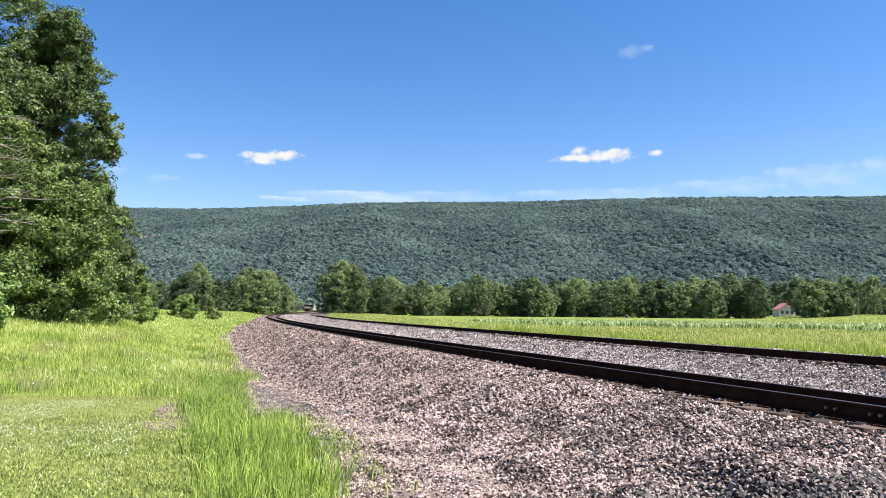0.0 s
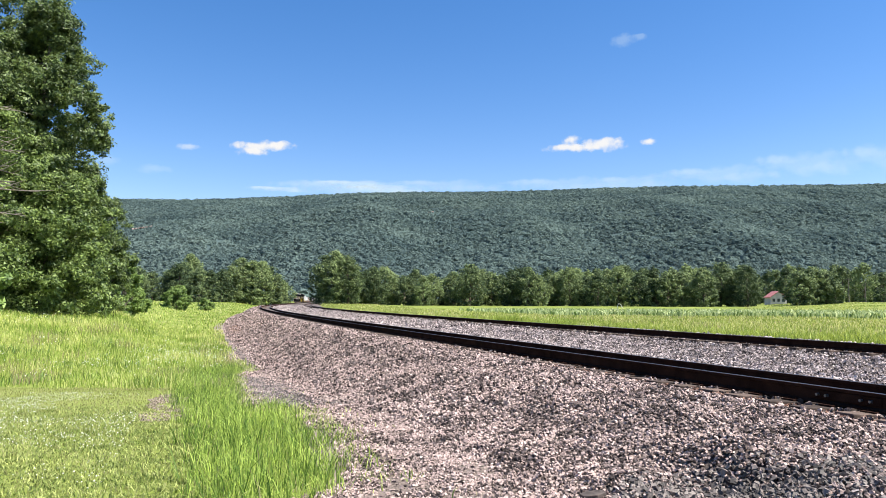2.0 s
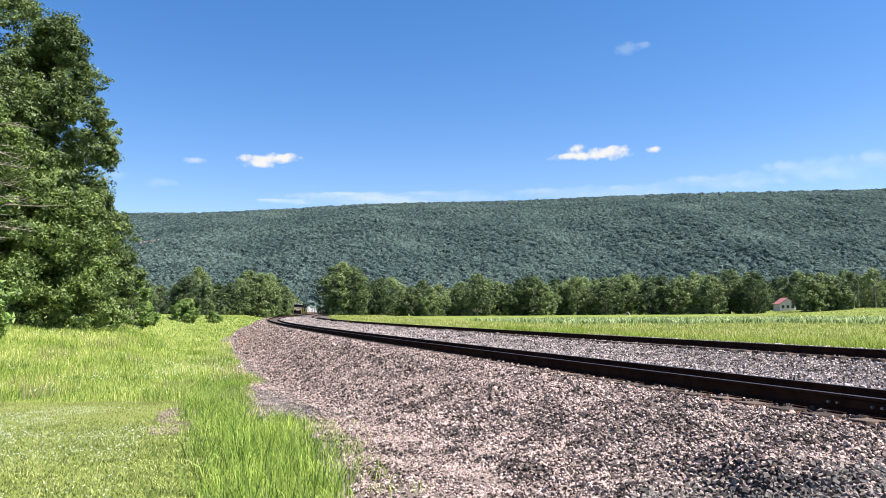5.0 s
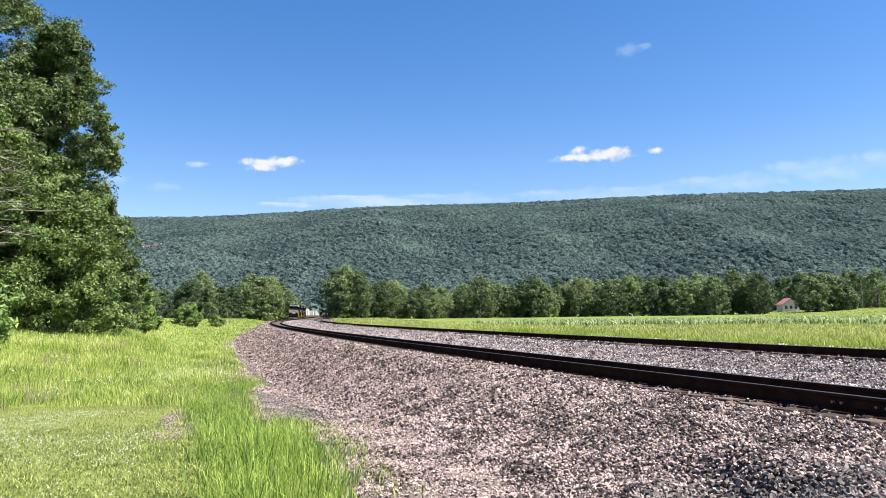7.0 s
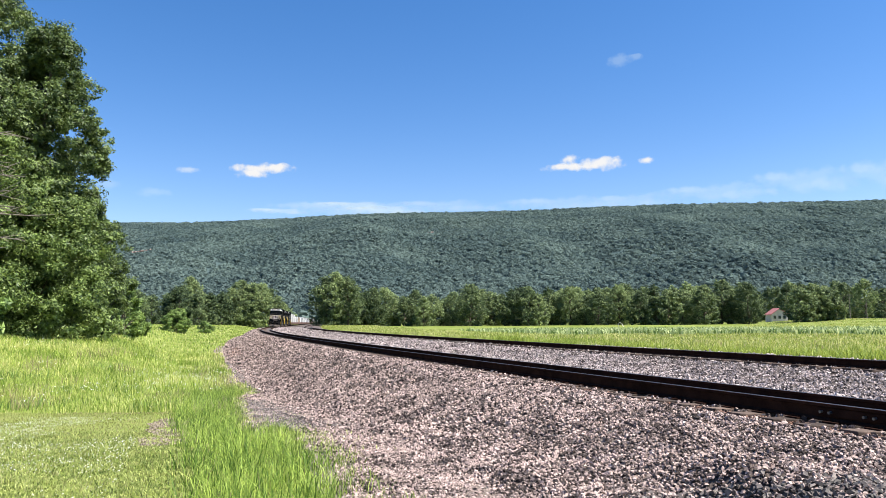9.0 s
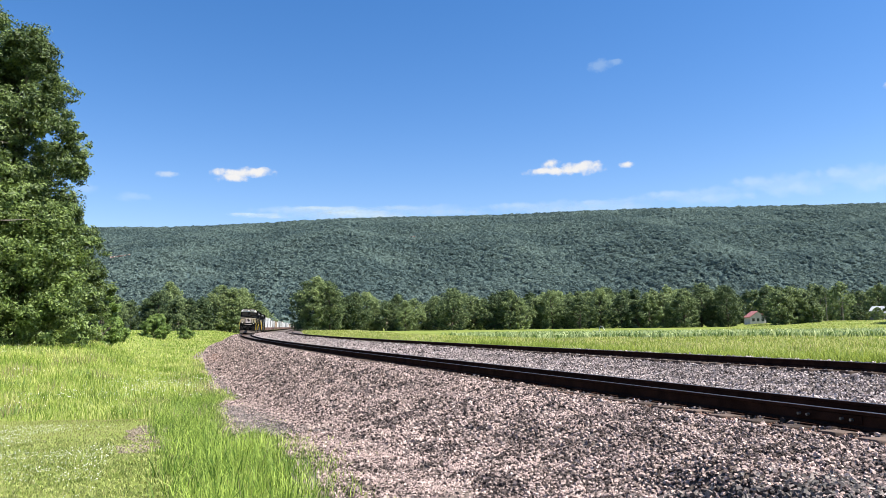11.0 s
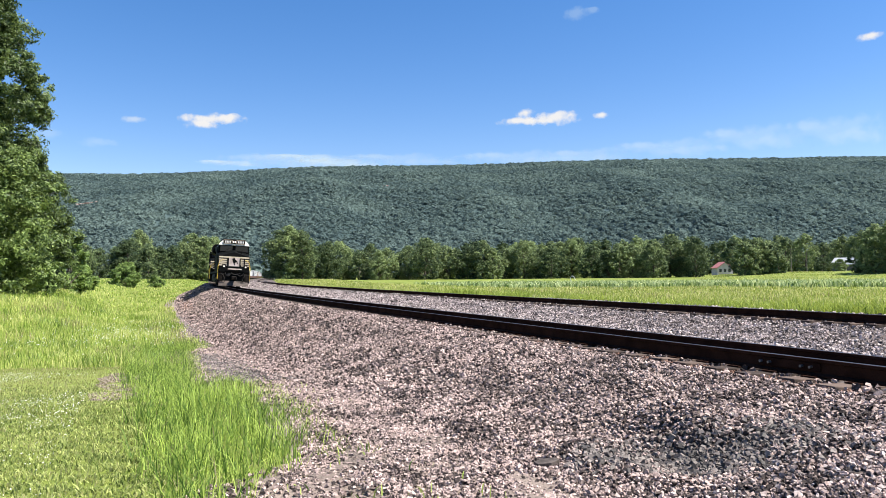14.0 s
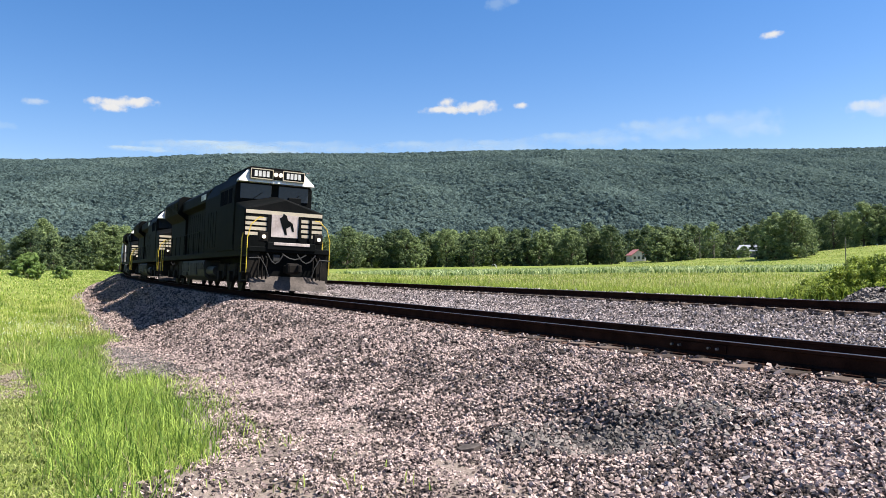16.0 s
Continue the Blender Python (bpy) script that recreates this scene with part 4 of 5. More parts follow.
# ---------------------------------------------------------------- clouds
def cloud_material(thick, tone=(1.0, 0.985, 0.97)):
    """White vapour that thins out towards the rim of each lobe."""
    m = bpy.data.materials.new("cloud")
    m.use_nodes = True
    n, l = m.node_tree.nodes, m.node_tree.links
    n.remove(n["Principled BSDF"])
    tc, nz, rp = n.new("ShaderNodeTexCoord"), n.new("ShaderNodeTexNoise"), n.new("ShaderNodeMapRange")
    nz.inputs["Scale"].default_value = 0.017
    nz.inputs["Detail"].default_value = 6
    l.new(tc.outputs["Object"], nz.inputs["Vector"])
    ln = n.new("ShaderNodeVectorMath")
    ln.operation = "DISTANCE"
    l.new(tc.outputs["UV"], ln.inputs[0])
    ln.inputs[1].default_value = (0.5, 0.5, 0)
    fall = n.new("ShaderNodeMath")
    fall.operation = "MULTIPLY_ADD"
    l.new(ln.outputs["Value"], fall.inputs[0])
    fall.inputs[1].default_value = -2.0
    fall.inputs[2].default_value = 0.22
    add = n.new("ShaderNodeMath")
    add.operation = "MULTIPLY_ADD"
    l.new(nz.outputs["Fac"], add.inputs[0])
    add.inputs[1].default_value = 1.5
    l.new(fall.outputs[0], add.inputs[2])
    rp.interpolation_type = "SMOOTHSTEP"
    rp.inputs["From Min"].default_value, rp.inputs["From Max"].default_value = 0.12, 0.85
    rp.inputs["To Min"].default_value, rp.inputs["To Max"].default_value = 0.0, thick
    l.new(add.outputs[0], rp.inputs["Value"])
    # sunlit white of the vapour is put in as an even glow
    em, tp, x2 = n.new("ShaderNodeEmission"), n.new("ShaderNodeBsdfTransparent"), n.new("ShaderNodeMixShader")
    em.inputs["Color"].default_value = (*tone, 1)
    em.inputs["Strength"].default_value = 0.38
    l.new(rp.outputs[0], x2.inputs[0])
    l.new(tp.outputs[0], x2.inputs[1])
    l.new(em.outputs[0], x2.inputs[2])
    l.new(x2.outputs[0], n["Material Output"].inputs["Surface"])
    return m


M_CLOUD, M_WISP, M_SOFT, M_STREAK = cloud_material(0.95), cloud_material(0.2, (0.84, 0.98, 1.0)), cloud_material(0.5, (0.93, 0.98, 1.0)), cloud_material(0.4, (0.84, 0.98, 1.0))


def build_cloud(bearing, elev, lobes, label, mat=None):
    """A small far cloud of bulging soft lobes: (across, up, half-width, half-height) in degrees of the sky."""
    D = 4300
    k = D * math.radians(1)
    bm = bmesh.new()
    uv = bm.loops.layers.uv.new("UVMap")
    n = 8
    for q, (u, v, a, b) in enumerate(lobes):
        g = [[bm.verts.new(((u + (i / n * 2 - 1) * a) * k, q * 12 + 30 * ((i / n * 2 - 1) ** 2 + (j / n * 2 - 1) ** 2), (v + (j / n * 2 - 1) * b) * k)) for i in range(n + 1)] for j in range(n + 1)]
        for j in range(n):
            for i in range(n):
                f = bm.faces.new((g[j][i], g[j][i + 1], g[j + 1][i + 1], g[j + 1][i]))
                f.smooth = True
                for lp, (s, t) in zip(f.loops, ((i, j), (i + 1, j), (i + 1, j + 1), (i, j + 1))):
                    lp[uv].uv = (s / n, t / n)
    me = bpy.data.meshes.new("cloud")
    bm.to_mesh(me)
    bm.free()
    me.materials.append(mat or M_CLOUD)
    ob = tagged(new("cloud", me), label, "cloud", "small fair-weather clouds", "structure")
    b, e = radians(bearing), radians(elev)
    ob.matrix_basis = Matrix.Translation((D * math.sin(b) * math.cos(e), D * math.cos(b) * math.cos(e), D * math.sin(e))) @ Matrix.Rotation(-b, 4, "Z")
    ob.visible_shadow = False


# ---------------------------------------------------------------- the train
SPEED, S_FRONT = 22.88, 392.9     # metres a second; where the leading nose is at the start


def build_wheelset(parent, x, r=0.53, name="wheelset"):
    bm = bmesh.new()
    for y in (-0.75, 0.75):
        disc(bm, (0, y, 0), r, "y", 0.13, 28)
        disc(bm, (0, y * 0.955, 0), r + 0.03, "y", 0.03, 28)
        disc(bm, (0, y * 1.1, 0), 0.16, "y", 0.12, 12)
        for k in range(3):
            a = k * 2.094
            disc(bm, (math.cos(a) * r * 0.6, y * 1.09, math.sin(a) * r * 0.6), 0.07, "y", 0.03, 8)
    disc(bm, (0, 0, 0), 0.1, "y", 1.5, 10)
    ob = part(name, bm, M_WHEEL, parent)
    ob.location = (x, 0, r)
    return ob


def build_locomotive():
    lo = empty("locomotive", "black six-axle diesel locomotive with cream nose stripes", "locomotive", "three locomotives of the train")
    # frame and deck
    bm = bmesh.new()
    box(bm, -10.6, 10.3, -1.5, 1.5, 1.28, 1.52, 0.02)
    box(bm, -10.4, 10.1, -0.75, 0.75, 0.85, 1.28, 0.02)
    part("deck", bm, M_BLACK, lo)
    # engine hood, stepped: narrow hood, wider radiator section with overhang
    bm = bmesh.new()
    prism(bm, [(-0.95, 1.52), (0.95, 1.52), (0.95, 3.7), (1.28, 3.86), (1.28, 4.3), (1.05, 4.5), (-1.05, 4.5), (-1.28, 4.3), (-1.28, 3.86), (-0.95, 3.7)], "x", -5.2, 2.2, 0.03)
    part("engine_hood", bm, M_BLACK, lo)
    bm = bmesh.new()
    prism(bm, [(-1.05, 1.52), (1.05, 1.52), (1.05, 3.45), (1.5, 3.75), (1.5, 4.45), (1.3, 4.68), (-1.3, 4.68), (-1.5, 4.45), (-1.5, 3.75), (-1.05, 3.45)], "x", -10.1, -5.2, 0.03)
    part("radiator_housing", bm, M_BLACK, lo)
    bm = bmesh.new()
    prism(bm, [(-1.46, 1.5), (1.46, 1.5), (1.46, 3.85), (1.1, 4.5), (-1.1, 4.5), (-1.46, 3.85)], "x", 2.2, 5.4, 0.03)
    part("equipment_cabinet", bm, M_BLACK, lo)
    # hood doors with gaps, grilles
    for i in range(13):
        x = -4.9 + i * 0.57
        for sgn in (-1, 1):
            bm = bmesh.new()
            box(bm, x, x + 0.5, sgn * 0.95 - 0.02, sgn * 0.95 + 0.02, 1.75, 3.55, 0.01)
            part("hood_door", bm, M_BLACK, lo)
    for sgn in (-1, 1):
        for i in range(4):
            bm = bmesh.new()
            x = -9.7 + i * 1.1
            for k in range(7):
                box(bm, x, x + 1.0, sgn * 1.5 - 0.03, sgn * 1.5 + 0.03, 3.82 + k * 0.085, 3.87 + k * 0.085)
            part("radiator_grille", bm, M_GRIME, lo)
        for i in range(5):
            bm = bmesh.new()
            x = 2.75 + i * 0.52
            box(bm, x, x + 0.44, sgn * 1.47 - 0.02, sgn * 1.47 + 0.02, 1.7, 3.2, 0.01)
            part("cabinet_door", bm, M_BLACK, lo)
    for sgn in (-1, 1):
        for k in range(4):
            bm = bmesh.new()
            box(bm, 0.2 + k * 0.3, 0.42 + k * 0.3, sgn * 1.28 - 0.008, sgn * 1.28 + 0.008, 3.98, 4.24)
            part("number_bar", bm, M_WHITE, lo, "white painted number bar")
    # stack and roof gear
    bm = bmesh.new()
    box(bm, -0.5, 0.9, -0.45, 0.45, 4.45, 4.64, 0.05)
    part("exhaust_stack", bm, M_GRIME, lo)
    for x0, x1, q, z in ((-4.2, -2.6, 0.6, 4.6), (2.4, 3.8, 0.7, 4.58)):
        bm = bmesh.new()
        box(bm, x0, x1, -q, q, 4.45, z, 0.05)
        part("roof_hatch", bm, M_BLACK, lo)
    bm = bmesh.new()
    for y in (-0.12, 0.0, 0.12):
        tube(bm, [(4.6, y, 4.68), (5.15, y, 4.68)], 0.03, 8, 0.075)
    box(bm, 4.7, 4.8, -0.2, 0.2, 4.48, 4.64, 0.01)
    part("air_horn", bm, M_TANK, lo)
    # cab
    bm = bmesh.new()
    prism(bm, [(-1.53, 1.5), (1.53, 1.5), (1.53, 3.95), (1.12, 4.62), (-1.12, 4.62), (-1.53, 3.95)], "x", 5.4, 8.25, 0.03)
    cabob = part("cab", bm, M_BLACK, lo, "black full-width cab")
    # brow with lit upper face
    bm = bmesh.new()
    lo_y, hi_y = 1.5, 1.1
    v = [bm.verts.new(c) for c in ((8.58, -lo_y, 4.06), (8.58, lo_y, 4.06), (8.56, lo_y - 0.02, 4.13), (8.36, hi_y, 4.56), (8.36, -hi_y, 4.56), (8.56, -lo_y + 0.02, 4.13),
                                   (8.2, -lo_y, 4.06), (8.2, lo_y, 4.06), (8.2, lo_y - 0.02, 4.13), (8.2, hi_y, 4.56), (8.2, -hi_y, 4.56), (8.2, -lo_y + 0.02, 4.13))]
    for f in ((0, 1, 2, 5), (5, 2, 3, 4), (6, 11, 8, 7), (11, 10, 9, 8), (0, 6, 7, 1), (1, 7, 8, 2), (2, 8, 9, 3), (3, 9, 10, 4), (4, 10, 11, 5), (5, 11, 6, 0)):
        bm.faces.new([v[q] for q in f])
    part("cab_brow", bm, M_WHITE, cabob, "white-painted brow over the windshields")
    for y in (-0.63, 0.63):
        bm = bmesh.new()
        box(bm, 8.4, 8.62, y - 0.44, y + 0.44, 4.18, 4.56, 0.012)
        nb = part("number_board", bm, M_BLACK, cabob, "black number board with white characters")
        for k in range(4):
            bm = bmesh.new()
            box(bm, 8.62, 8.63, y - 0.29 + k * 0.155, y - 0.29 + k * 0.155 + 0.11, 4.27, 4.48)
            part("number_bar", bm, M_WHITE, nb)
        bm = bmesh.new()
        box(bm, 8.61, 8.635, y - 0.44, y + 0.44, 4.53, 4.56)
        box(bm, 8.61, 8.635, y - 0.44, y + 0.44, 4.18, 4.21)
        box(bm, 8.61, 8.635, y - 0.44, y - 0.415, 4.18, 4.56)
        box(bm, 8.61, 8.635, y + 0.415, y + 0.44, 4.18, 4.56)
        part("board_frame", bm, M_GOLD, nb)
    for y in (-0.12, 0.12):
        bm = bmesh.new()
        disc(bm, (8.62, y * 0.8, 4.38), 0.075, "x", 0.12, 16)
        part("headlight", bm, M_LAMP, cabob, "lit round headlight")
    bm = bmesh.new()
    box(bm, 8.3, 8.6, -0.2, 0.2, 4.2, 4.54, 0.03)
    part("headlight_housing", bm, M_GRIME, cabob)
    bm = bmesh.new()
    prism(bm, [(-1.2, 4.55), (1.2, 4.55), (1.0, 4.66), (-1.0, 4.66)], "x", 5.5, 8.42, 0.02)
    part("cab_roof", bm, M_BLACK, cabob)
    # windshields
    for y0, y1 in ((-1.36, -0.14), (0.14, 1.36)):
        bm = bmesh.new()
        box(bm, 8.24, 8.29, y0, y1, 3.44, 4.02, 0.02)
        part("windshield", bm, M_SHIELD, cabob, "dark reflective windshield")
        bm = bmesh.new()
        tube(bm, [(8.32, (y0 + y1) / 2 - 0.1, 3.46), (8.32, (y0 + y1) / 2 + 0.25, 3.72)], 0.012, 6)
        part("wiper", bm, M_GRIME, cabob)
    for sgn in (-1, 1):
        for x0, x1 in ((5.75, 6.3), (6.4, 7.0), (7.2, 7.75)):
            bm = bmesh.new()
            box(bm, x0, x1, sgn * 1.53 - 0.015, sgn * 1.53 + 0.015, 3.3, 3.85, 0.01)
            part("side_window", bm, M_GLASS, cabob, "dark cab side window")
        bm = bmesh.new()
        box(bm, 7.85, 8.2, sgn * 1.53 - 0.015, sgn * 1.53 + 0.015, 1.7, 3.75, 0.01)
        part("cab_door", bm, M_BLACK, cabob)
    # nose
    bm = bmesh.new()
    vs = [bm.verts.new(c) for c in ((8.2, -1.5, 1.5), (9.75, -1.5, 1.5), (9.75, 1.5, 1.5), (8.2, 1.5, 1.5),
                                    (8.2, -1.5, 3.28), (9.75, -1.5, 2.95), (9.75, 1.5, 2.95), (8.2, 1.5, 3.28), (8.2, 0, 3.62), (9.75, 0, 3.38))]
    for f in ((0, 1, 2, 3), (0, 4, 5, 1), (2, 6, 7, 3), (1, 5, 9, 6, 2), (0, 3, 7, 8, 4), (4, 8, 9, 5), (8, 7, 6, 9)):
        bm.faces.new([vs[i] for i in f])
    bmesh.ops.bevel(bm, geom=bm.edges[:], offset=0.05, segments=2, affect="EDGES", profile=0.5)
    nose = part("nose", bm, M_BLACK, lo, "black nose with a peaked top")

    def decal(name, y0, y1, z0, z1, m, out=0.0, label=""):
        b = bmesh.new()
        box(b, 9.74, 9.764 + out, y0, y1, z0, z1)
        return part(name, b, m, nose, label)

    decal("stripe", -1.46, 1.46, 2.79, 2.92, M_GOLD)
    for k, z in enumerate((2.62, 2.44, 2.26, 2.08)):
        for y0, y1 in ((-1.46, -0.62), (0.52 + 0.05 * k, 1.46)):
            decal("stripe", y0, y1, z - 0.056, z + 0.056, M_GOLD)
    decal("nose_panel", -0.50, 0.56, 2.0, 2.80, M_PANEL, 0.003, "white emblem panel")
    b = bmesh.new()
    prism(b, [(0.02, 2.1), (0.1, 2.1), (0.06, 2.32), (0.22, 2.42), (0.3, 2.22), (0.37, 2.24), (0.3, 2.52), (0.12, 2.62), (0.06, 2.78), (-0.06, 2.86), (-0.1, 2.74),
              (-0.2, 2.68), (-0.14, 2.5), (-0.1, 2.4)], "x", 9.766, 9.776)
    part("nose_emblem", b, M_BLACK, nose, "plain black emblem shape")
    for y in (-0.62, 0.58, 1.0):
        b = bmesh.new()
        box(b, 9.75, 9.80, y - 0.05, y + 0.05, 1.9, 2.78, 0.01)
        part("nose_post", b, M_BLACK, nose)
    b = bmesh.new()
    box(b, 9.1, 9.3, 0.25, 0.75, 3.1, 3.5, 0.02)
    o = part("nose_hatch", b, M_BLACK, nose)
    for sg in (-1, 1):
        for k in range(4):
            b = bmesh.new()
            box(b, 0.6 + k * 0.22, 0.74 + k * 0.22, sg * 0.97 - 0.012, sg * 0.97 + 0.012, 3.62, 3.86)
            part("road_number_bar", b, M_WHITE, lo, "white number bar on the hood")
    # front platform, anticlimber
    bm = bmesh.new()
    box(bm, 9.7, 10.55, -1.5, 1.5, 1.42, 1.6, 0.02)
    box(bm, 10.3, 10.6, -0.85, 0.95, 1.5, 1.78, 0.03)
    plat = part("front_platform", bm, M_BLACK, lo)
    bm = bmesh.new()
    box(bm, 10.58, 10.62, -0.62, 0.72, 1.67, 1.77, 0.01)
    part("anticlimber_plate", bm, M_PANEL, plat, "white painted edge of the platform")
    for y in (-0.98, 1.08):
        bm = bmesh.new()
        box(bm, 10.3, 10.52, y - 0.17, y + 0.17, 1.78, 2.12, 0.03)
        dl = part("ditch_light", bm, M_GRIME, plat)
        bm = bmesh.new()
        disc(bm, (10.54, y, 1.95), 0.068, "x", 0.06, 16)
        part("lens", bm, M_LAMP, dl, "lit round lamp")
    # pilot with plow
    bm = bmesh.new()
    box(bm, 10.2, 10.34, -1.45, 1.45, 0.55, 1.45, 0.02)
    part("pilot_plate", bm, M_BLACK, plat)
    bm = bmesh.new()
    v = [bm.verts.new(c) for c in ((10.35, -1.42, 0.6), (10.35, 1.42, 0.6), (10.75, -1.42, 0.12), (10.75, 1.42, 0.12), (11.05, 0, 0.12), (10.5, 0, 0.6),
                                   (10.28, -1.42, 0.6), (10.28, 1.42, 0.6), (10.65, -1.42, 0.12), (10.65, 1.42, 0.12), (10.95, 0, 0.12), (10.43, 0, 0.6))]
    for f in ((0, 2, 4, 5), (5, 4, 3, 1), (6, 11, 10, 8), (11, 7, 9, 10), (0, 6, 8, 2), (1, 3, 9, 7), (2, 8, 10, 4), (4, 10, 9, 3), (0, 5, 11, 6), (5, 1, 7, 11)):
        bm.faces.new([v[i] for i in f])
    part("snow_plow", bm, M_PLOW, lo, "dusty dark steel plow")
    bm = bmesh.new()
    box(bm, 10.3, 10.85, -0.17, 0.17, 0.72, 1.0, 0.05)
    box(bm, 10.8, 11.15, -0.24, 0.2, 0.68, 1.06, 0.08)
    box(bm, 10.95, 11.3, 0.08, 0.24, 0.72, 1.02, 0.06)
    part("coupler", bm, M_GRIME, lo, "dark steel knuckle coupler")
    for y0, y1, dip in ((-0.85, -0.25, 0.35), (0.25, 0.95, 0.3), (-0.3, 0.6, 0.18)):
        bm = bmesh.new()
        tube(bm, [(10.62, y0 + (y1 - y0) * q, 1.38 - dip * math.sin(3.1416 * q)) for q in (0, .15, .3, .5, .7, .85, 1)], 0.025, 7)
        part("air_hose", bm, M_TANK, lo, "grey rubber hose")
    for y in (-1.15, -1.0, -0.86, 0.86, 1.0, 1.15):
        bm = bmesh.new()
        tube(bm, [(10.45, y, 1.3), (10.62, y + 0.02, 1.15), (10.66, y - 0.02, 0.8), (10.62, y, 0.5)], 0.028, 7)
        part("air_hose", bm, M_GRIME, lo, "dark rubber hose")
    bm = bmesh.new()
    box(bm, 10.4, 10.5, -0.6, -0.35, 1.1, 1.35, 0.02)
    part("hose_bracket", bm, M_TANK, lo)
    # corner steps and yellow handrails, four corners
    for ex, sg in ((1, -1), (1, 1), (-1, -1), (-1, 1)):
        y0, y1 = sorted((sg * 1.08, sg * 1.52))
        for k in range(4):
            bm = bmesh.new()
            x0, x1 = sorted((ex * 9.75, ex * 10.4))
            box(bm, x0, x1, y0, y1, 0.42 + k * 0.28, 0.46 + k * 0.28)
            part("step", bm, M_GRIME, lo, "dark metal corner step")
        for q in (9.70, 10.40):
            bm = bmesh.new()
            box(bm, *sorted((ex * q, ex * (q + 0.04))), y0, y1, 0.4, 1.45)
            part("step_side", bm, M_GRIME, lo, "dark metal side of the corner steps")
        for x in (9.68, 10.46):
            bm = bmesh.new()
            tube(bm, [(ex * x, sg * 1.54, 0.7), (ex * x, sg * 1.54, 1.9), (ex * (x - 0.05), sg * 1.42, 2.35), (ex * (x - 0.08), sg * 1.12, 2.62), (ex * (x - 0.1), sg * 0.98, 2.62)], 0.017, 8)
            part("handrail", bm, M_YELLOW, lo, "yellow corner handrail")
    for sg in (-1, 1):
        bm = bmesh.new()
        tube(bm, [(-9.6, sg * 1.46, 2.5), (2.4, sg * 1.46, 2.5)], 0.018, 6)
        for i in range(10):
            x = -9.6 + i * 1.333
            tube(bm, [(x, sg * 1.46, 1.5), (x, sg * 1.46, 2.5)], 0.016, 6)
        part("side_rail", bm, M_BLACK, lo)
        bm = bmesh.new()
        tube(bm, [(10.62, sg * 1.5, 1.2), (10.64, sg * 1.1, 1.22), (10.68, sg * 0.9, 0.9), (10.7, sg * 0.8, 0.6)], 0.02, 7)
        part("uncoupling_lever", bm, M_TANK, lo)
    # tank and trucks
    bm = bmesh.new()
    prism(bm, [(-1.45, 1.2), (1.45, 1.2), (1.5, 0.95), (1.42, 0.5), (1.1, 0.3), (-1.1, 0.3), (-1.42, 0.5), (-1.5, 0.95)], "x", -3.1, 2.6, 0.03)
    tank = part("fuel_tank", bm, M_TANK, lo, "dusty grey fuel tank")
    for sg in (-1, 1):
        for x0, x1, z0, z1 in ((-2.9, -1.2, 0.72, 1.12), (-2.9, -1.6, 0.5, 0.66), (-0.6, 1.0, 0.55, 1.1), (1.2, 2.4, 0.8, 1.1)):
            bm = bmesh.new()
            box(bm, x0, x1, sg * 1.47 - 0.04, sg * 1.47 + 0.04, z0, z1, 0.01)
            part("tank_plate", bm, M_DUST, tank, "pale dusty plate on the tank")
    for sg in (-1, 1):
        bm = bmesh.new()
        tube(bm, [(2.75, sg * 1.2, 0.75), (4.2, sg * 1.2, 0.75)], 0.2, 14)
        part("air_tank", bm, M_TANK, lo)
        bm = bmesh.new()
        box(bm, -4.3, -3.3, sg * 1.35 - 0.1, sg * 1.35 + 0.1, 0.5, 1.2, 0.02)
        part("battery_box", bm, M_GRIME, lo)
    for cx in (-6.75, 6.75):
        bm = bmesh.new()
        for sg in (-1, 1):
            prism(bm, [(cx - 2.6, 0.75), (cx - 2.5, 1.02), (cx + 2.5, 1.02), (cx + 2.6, 0.75), (cx + 2.4, 0.45), (cx + 1.5, 0.42), (cx + 1.2, 0.7), (cx + 0.6, 0.7), (cx + 0.35, 0.42),
                       (cx - 0.35, 0.42), (cx - 0.6, 0.7), (cx - 1.2, 0.7), (cx - 1.5, 0.42), (cx - 2.4, 0.45)], "y", sg * 1.08 - 0.09, sg * 1.08 + 0.09, 0.02)
            for dx in (-1.9, 0, 1.9):
                box(bm, cx + dx - 0.2, cx + dx + 0.2, sg * 1.2 - 0.12, sg * 1.2 + 0.12, 0.34, 0.74, 0.03)
            for dx in (-0.95, 0.95):
                tube(bm, [(cx + dx, sg * 1.15, 0.55), (cx + dx, sg * 1.15, 1.05)], 0.13, 10)
        box(bm, cx - 1.2, cx + 1.2, -1.0, 1.0, 0.6, 0.95, 0.03)
        tk = part("truck", bm, M_GRIME, lo, "dusty dark three-axle truck frame")
        for dx in (-1.9, 0, 1.9):
            build_wheelset(tk, cx + dx)
    return lo


CAR_L = 18.2


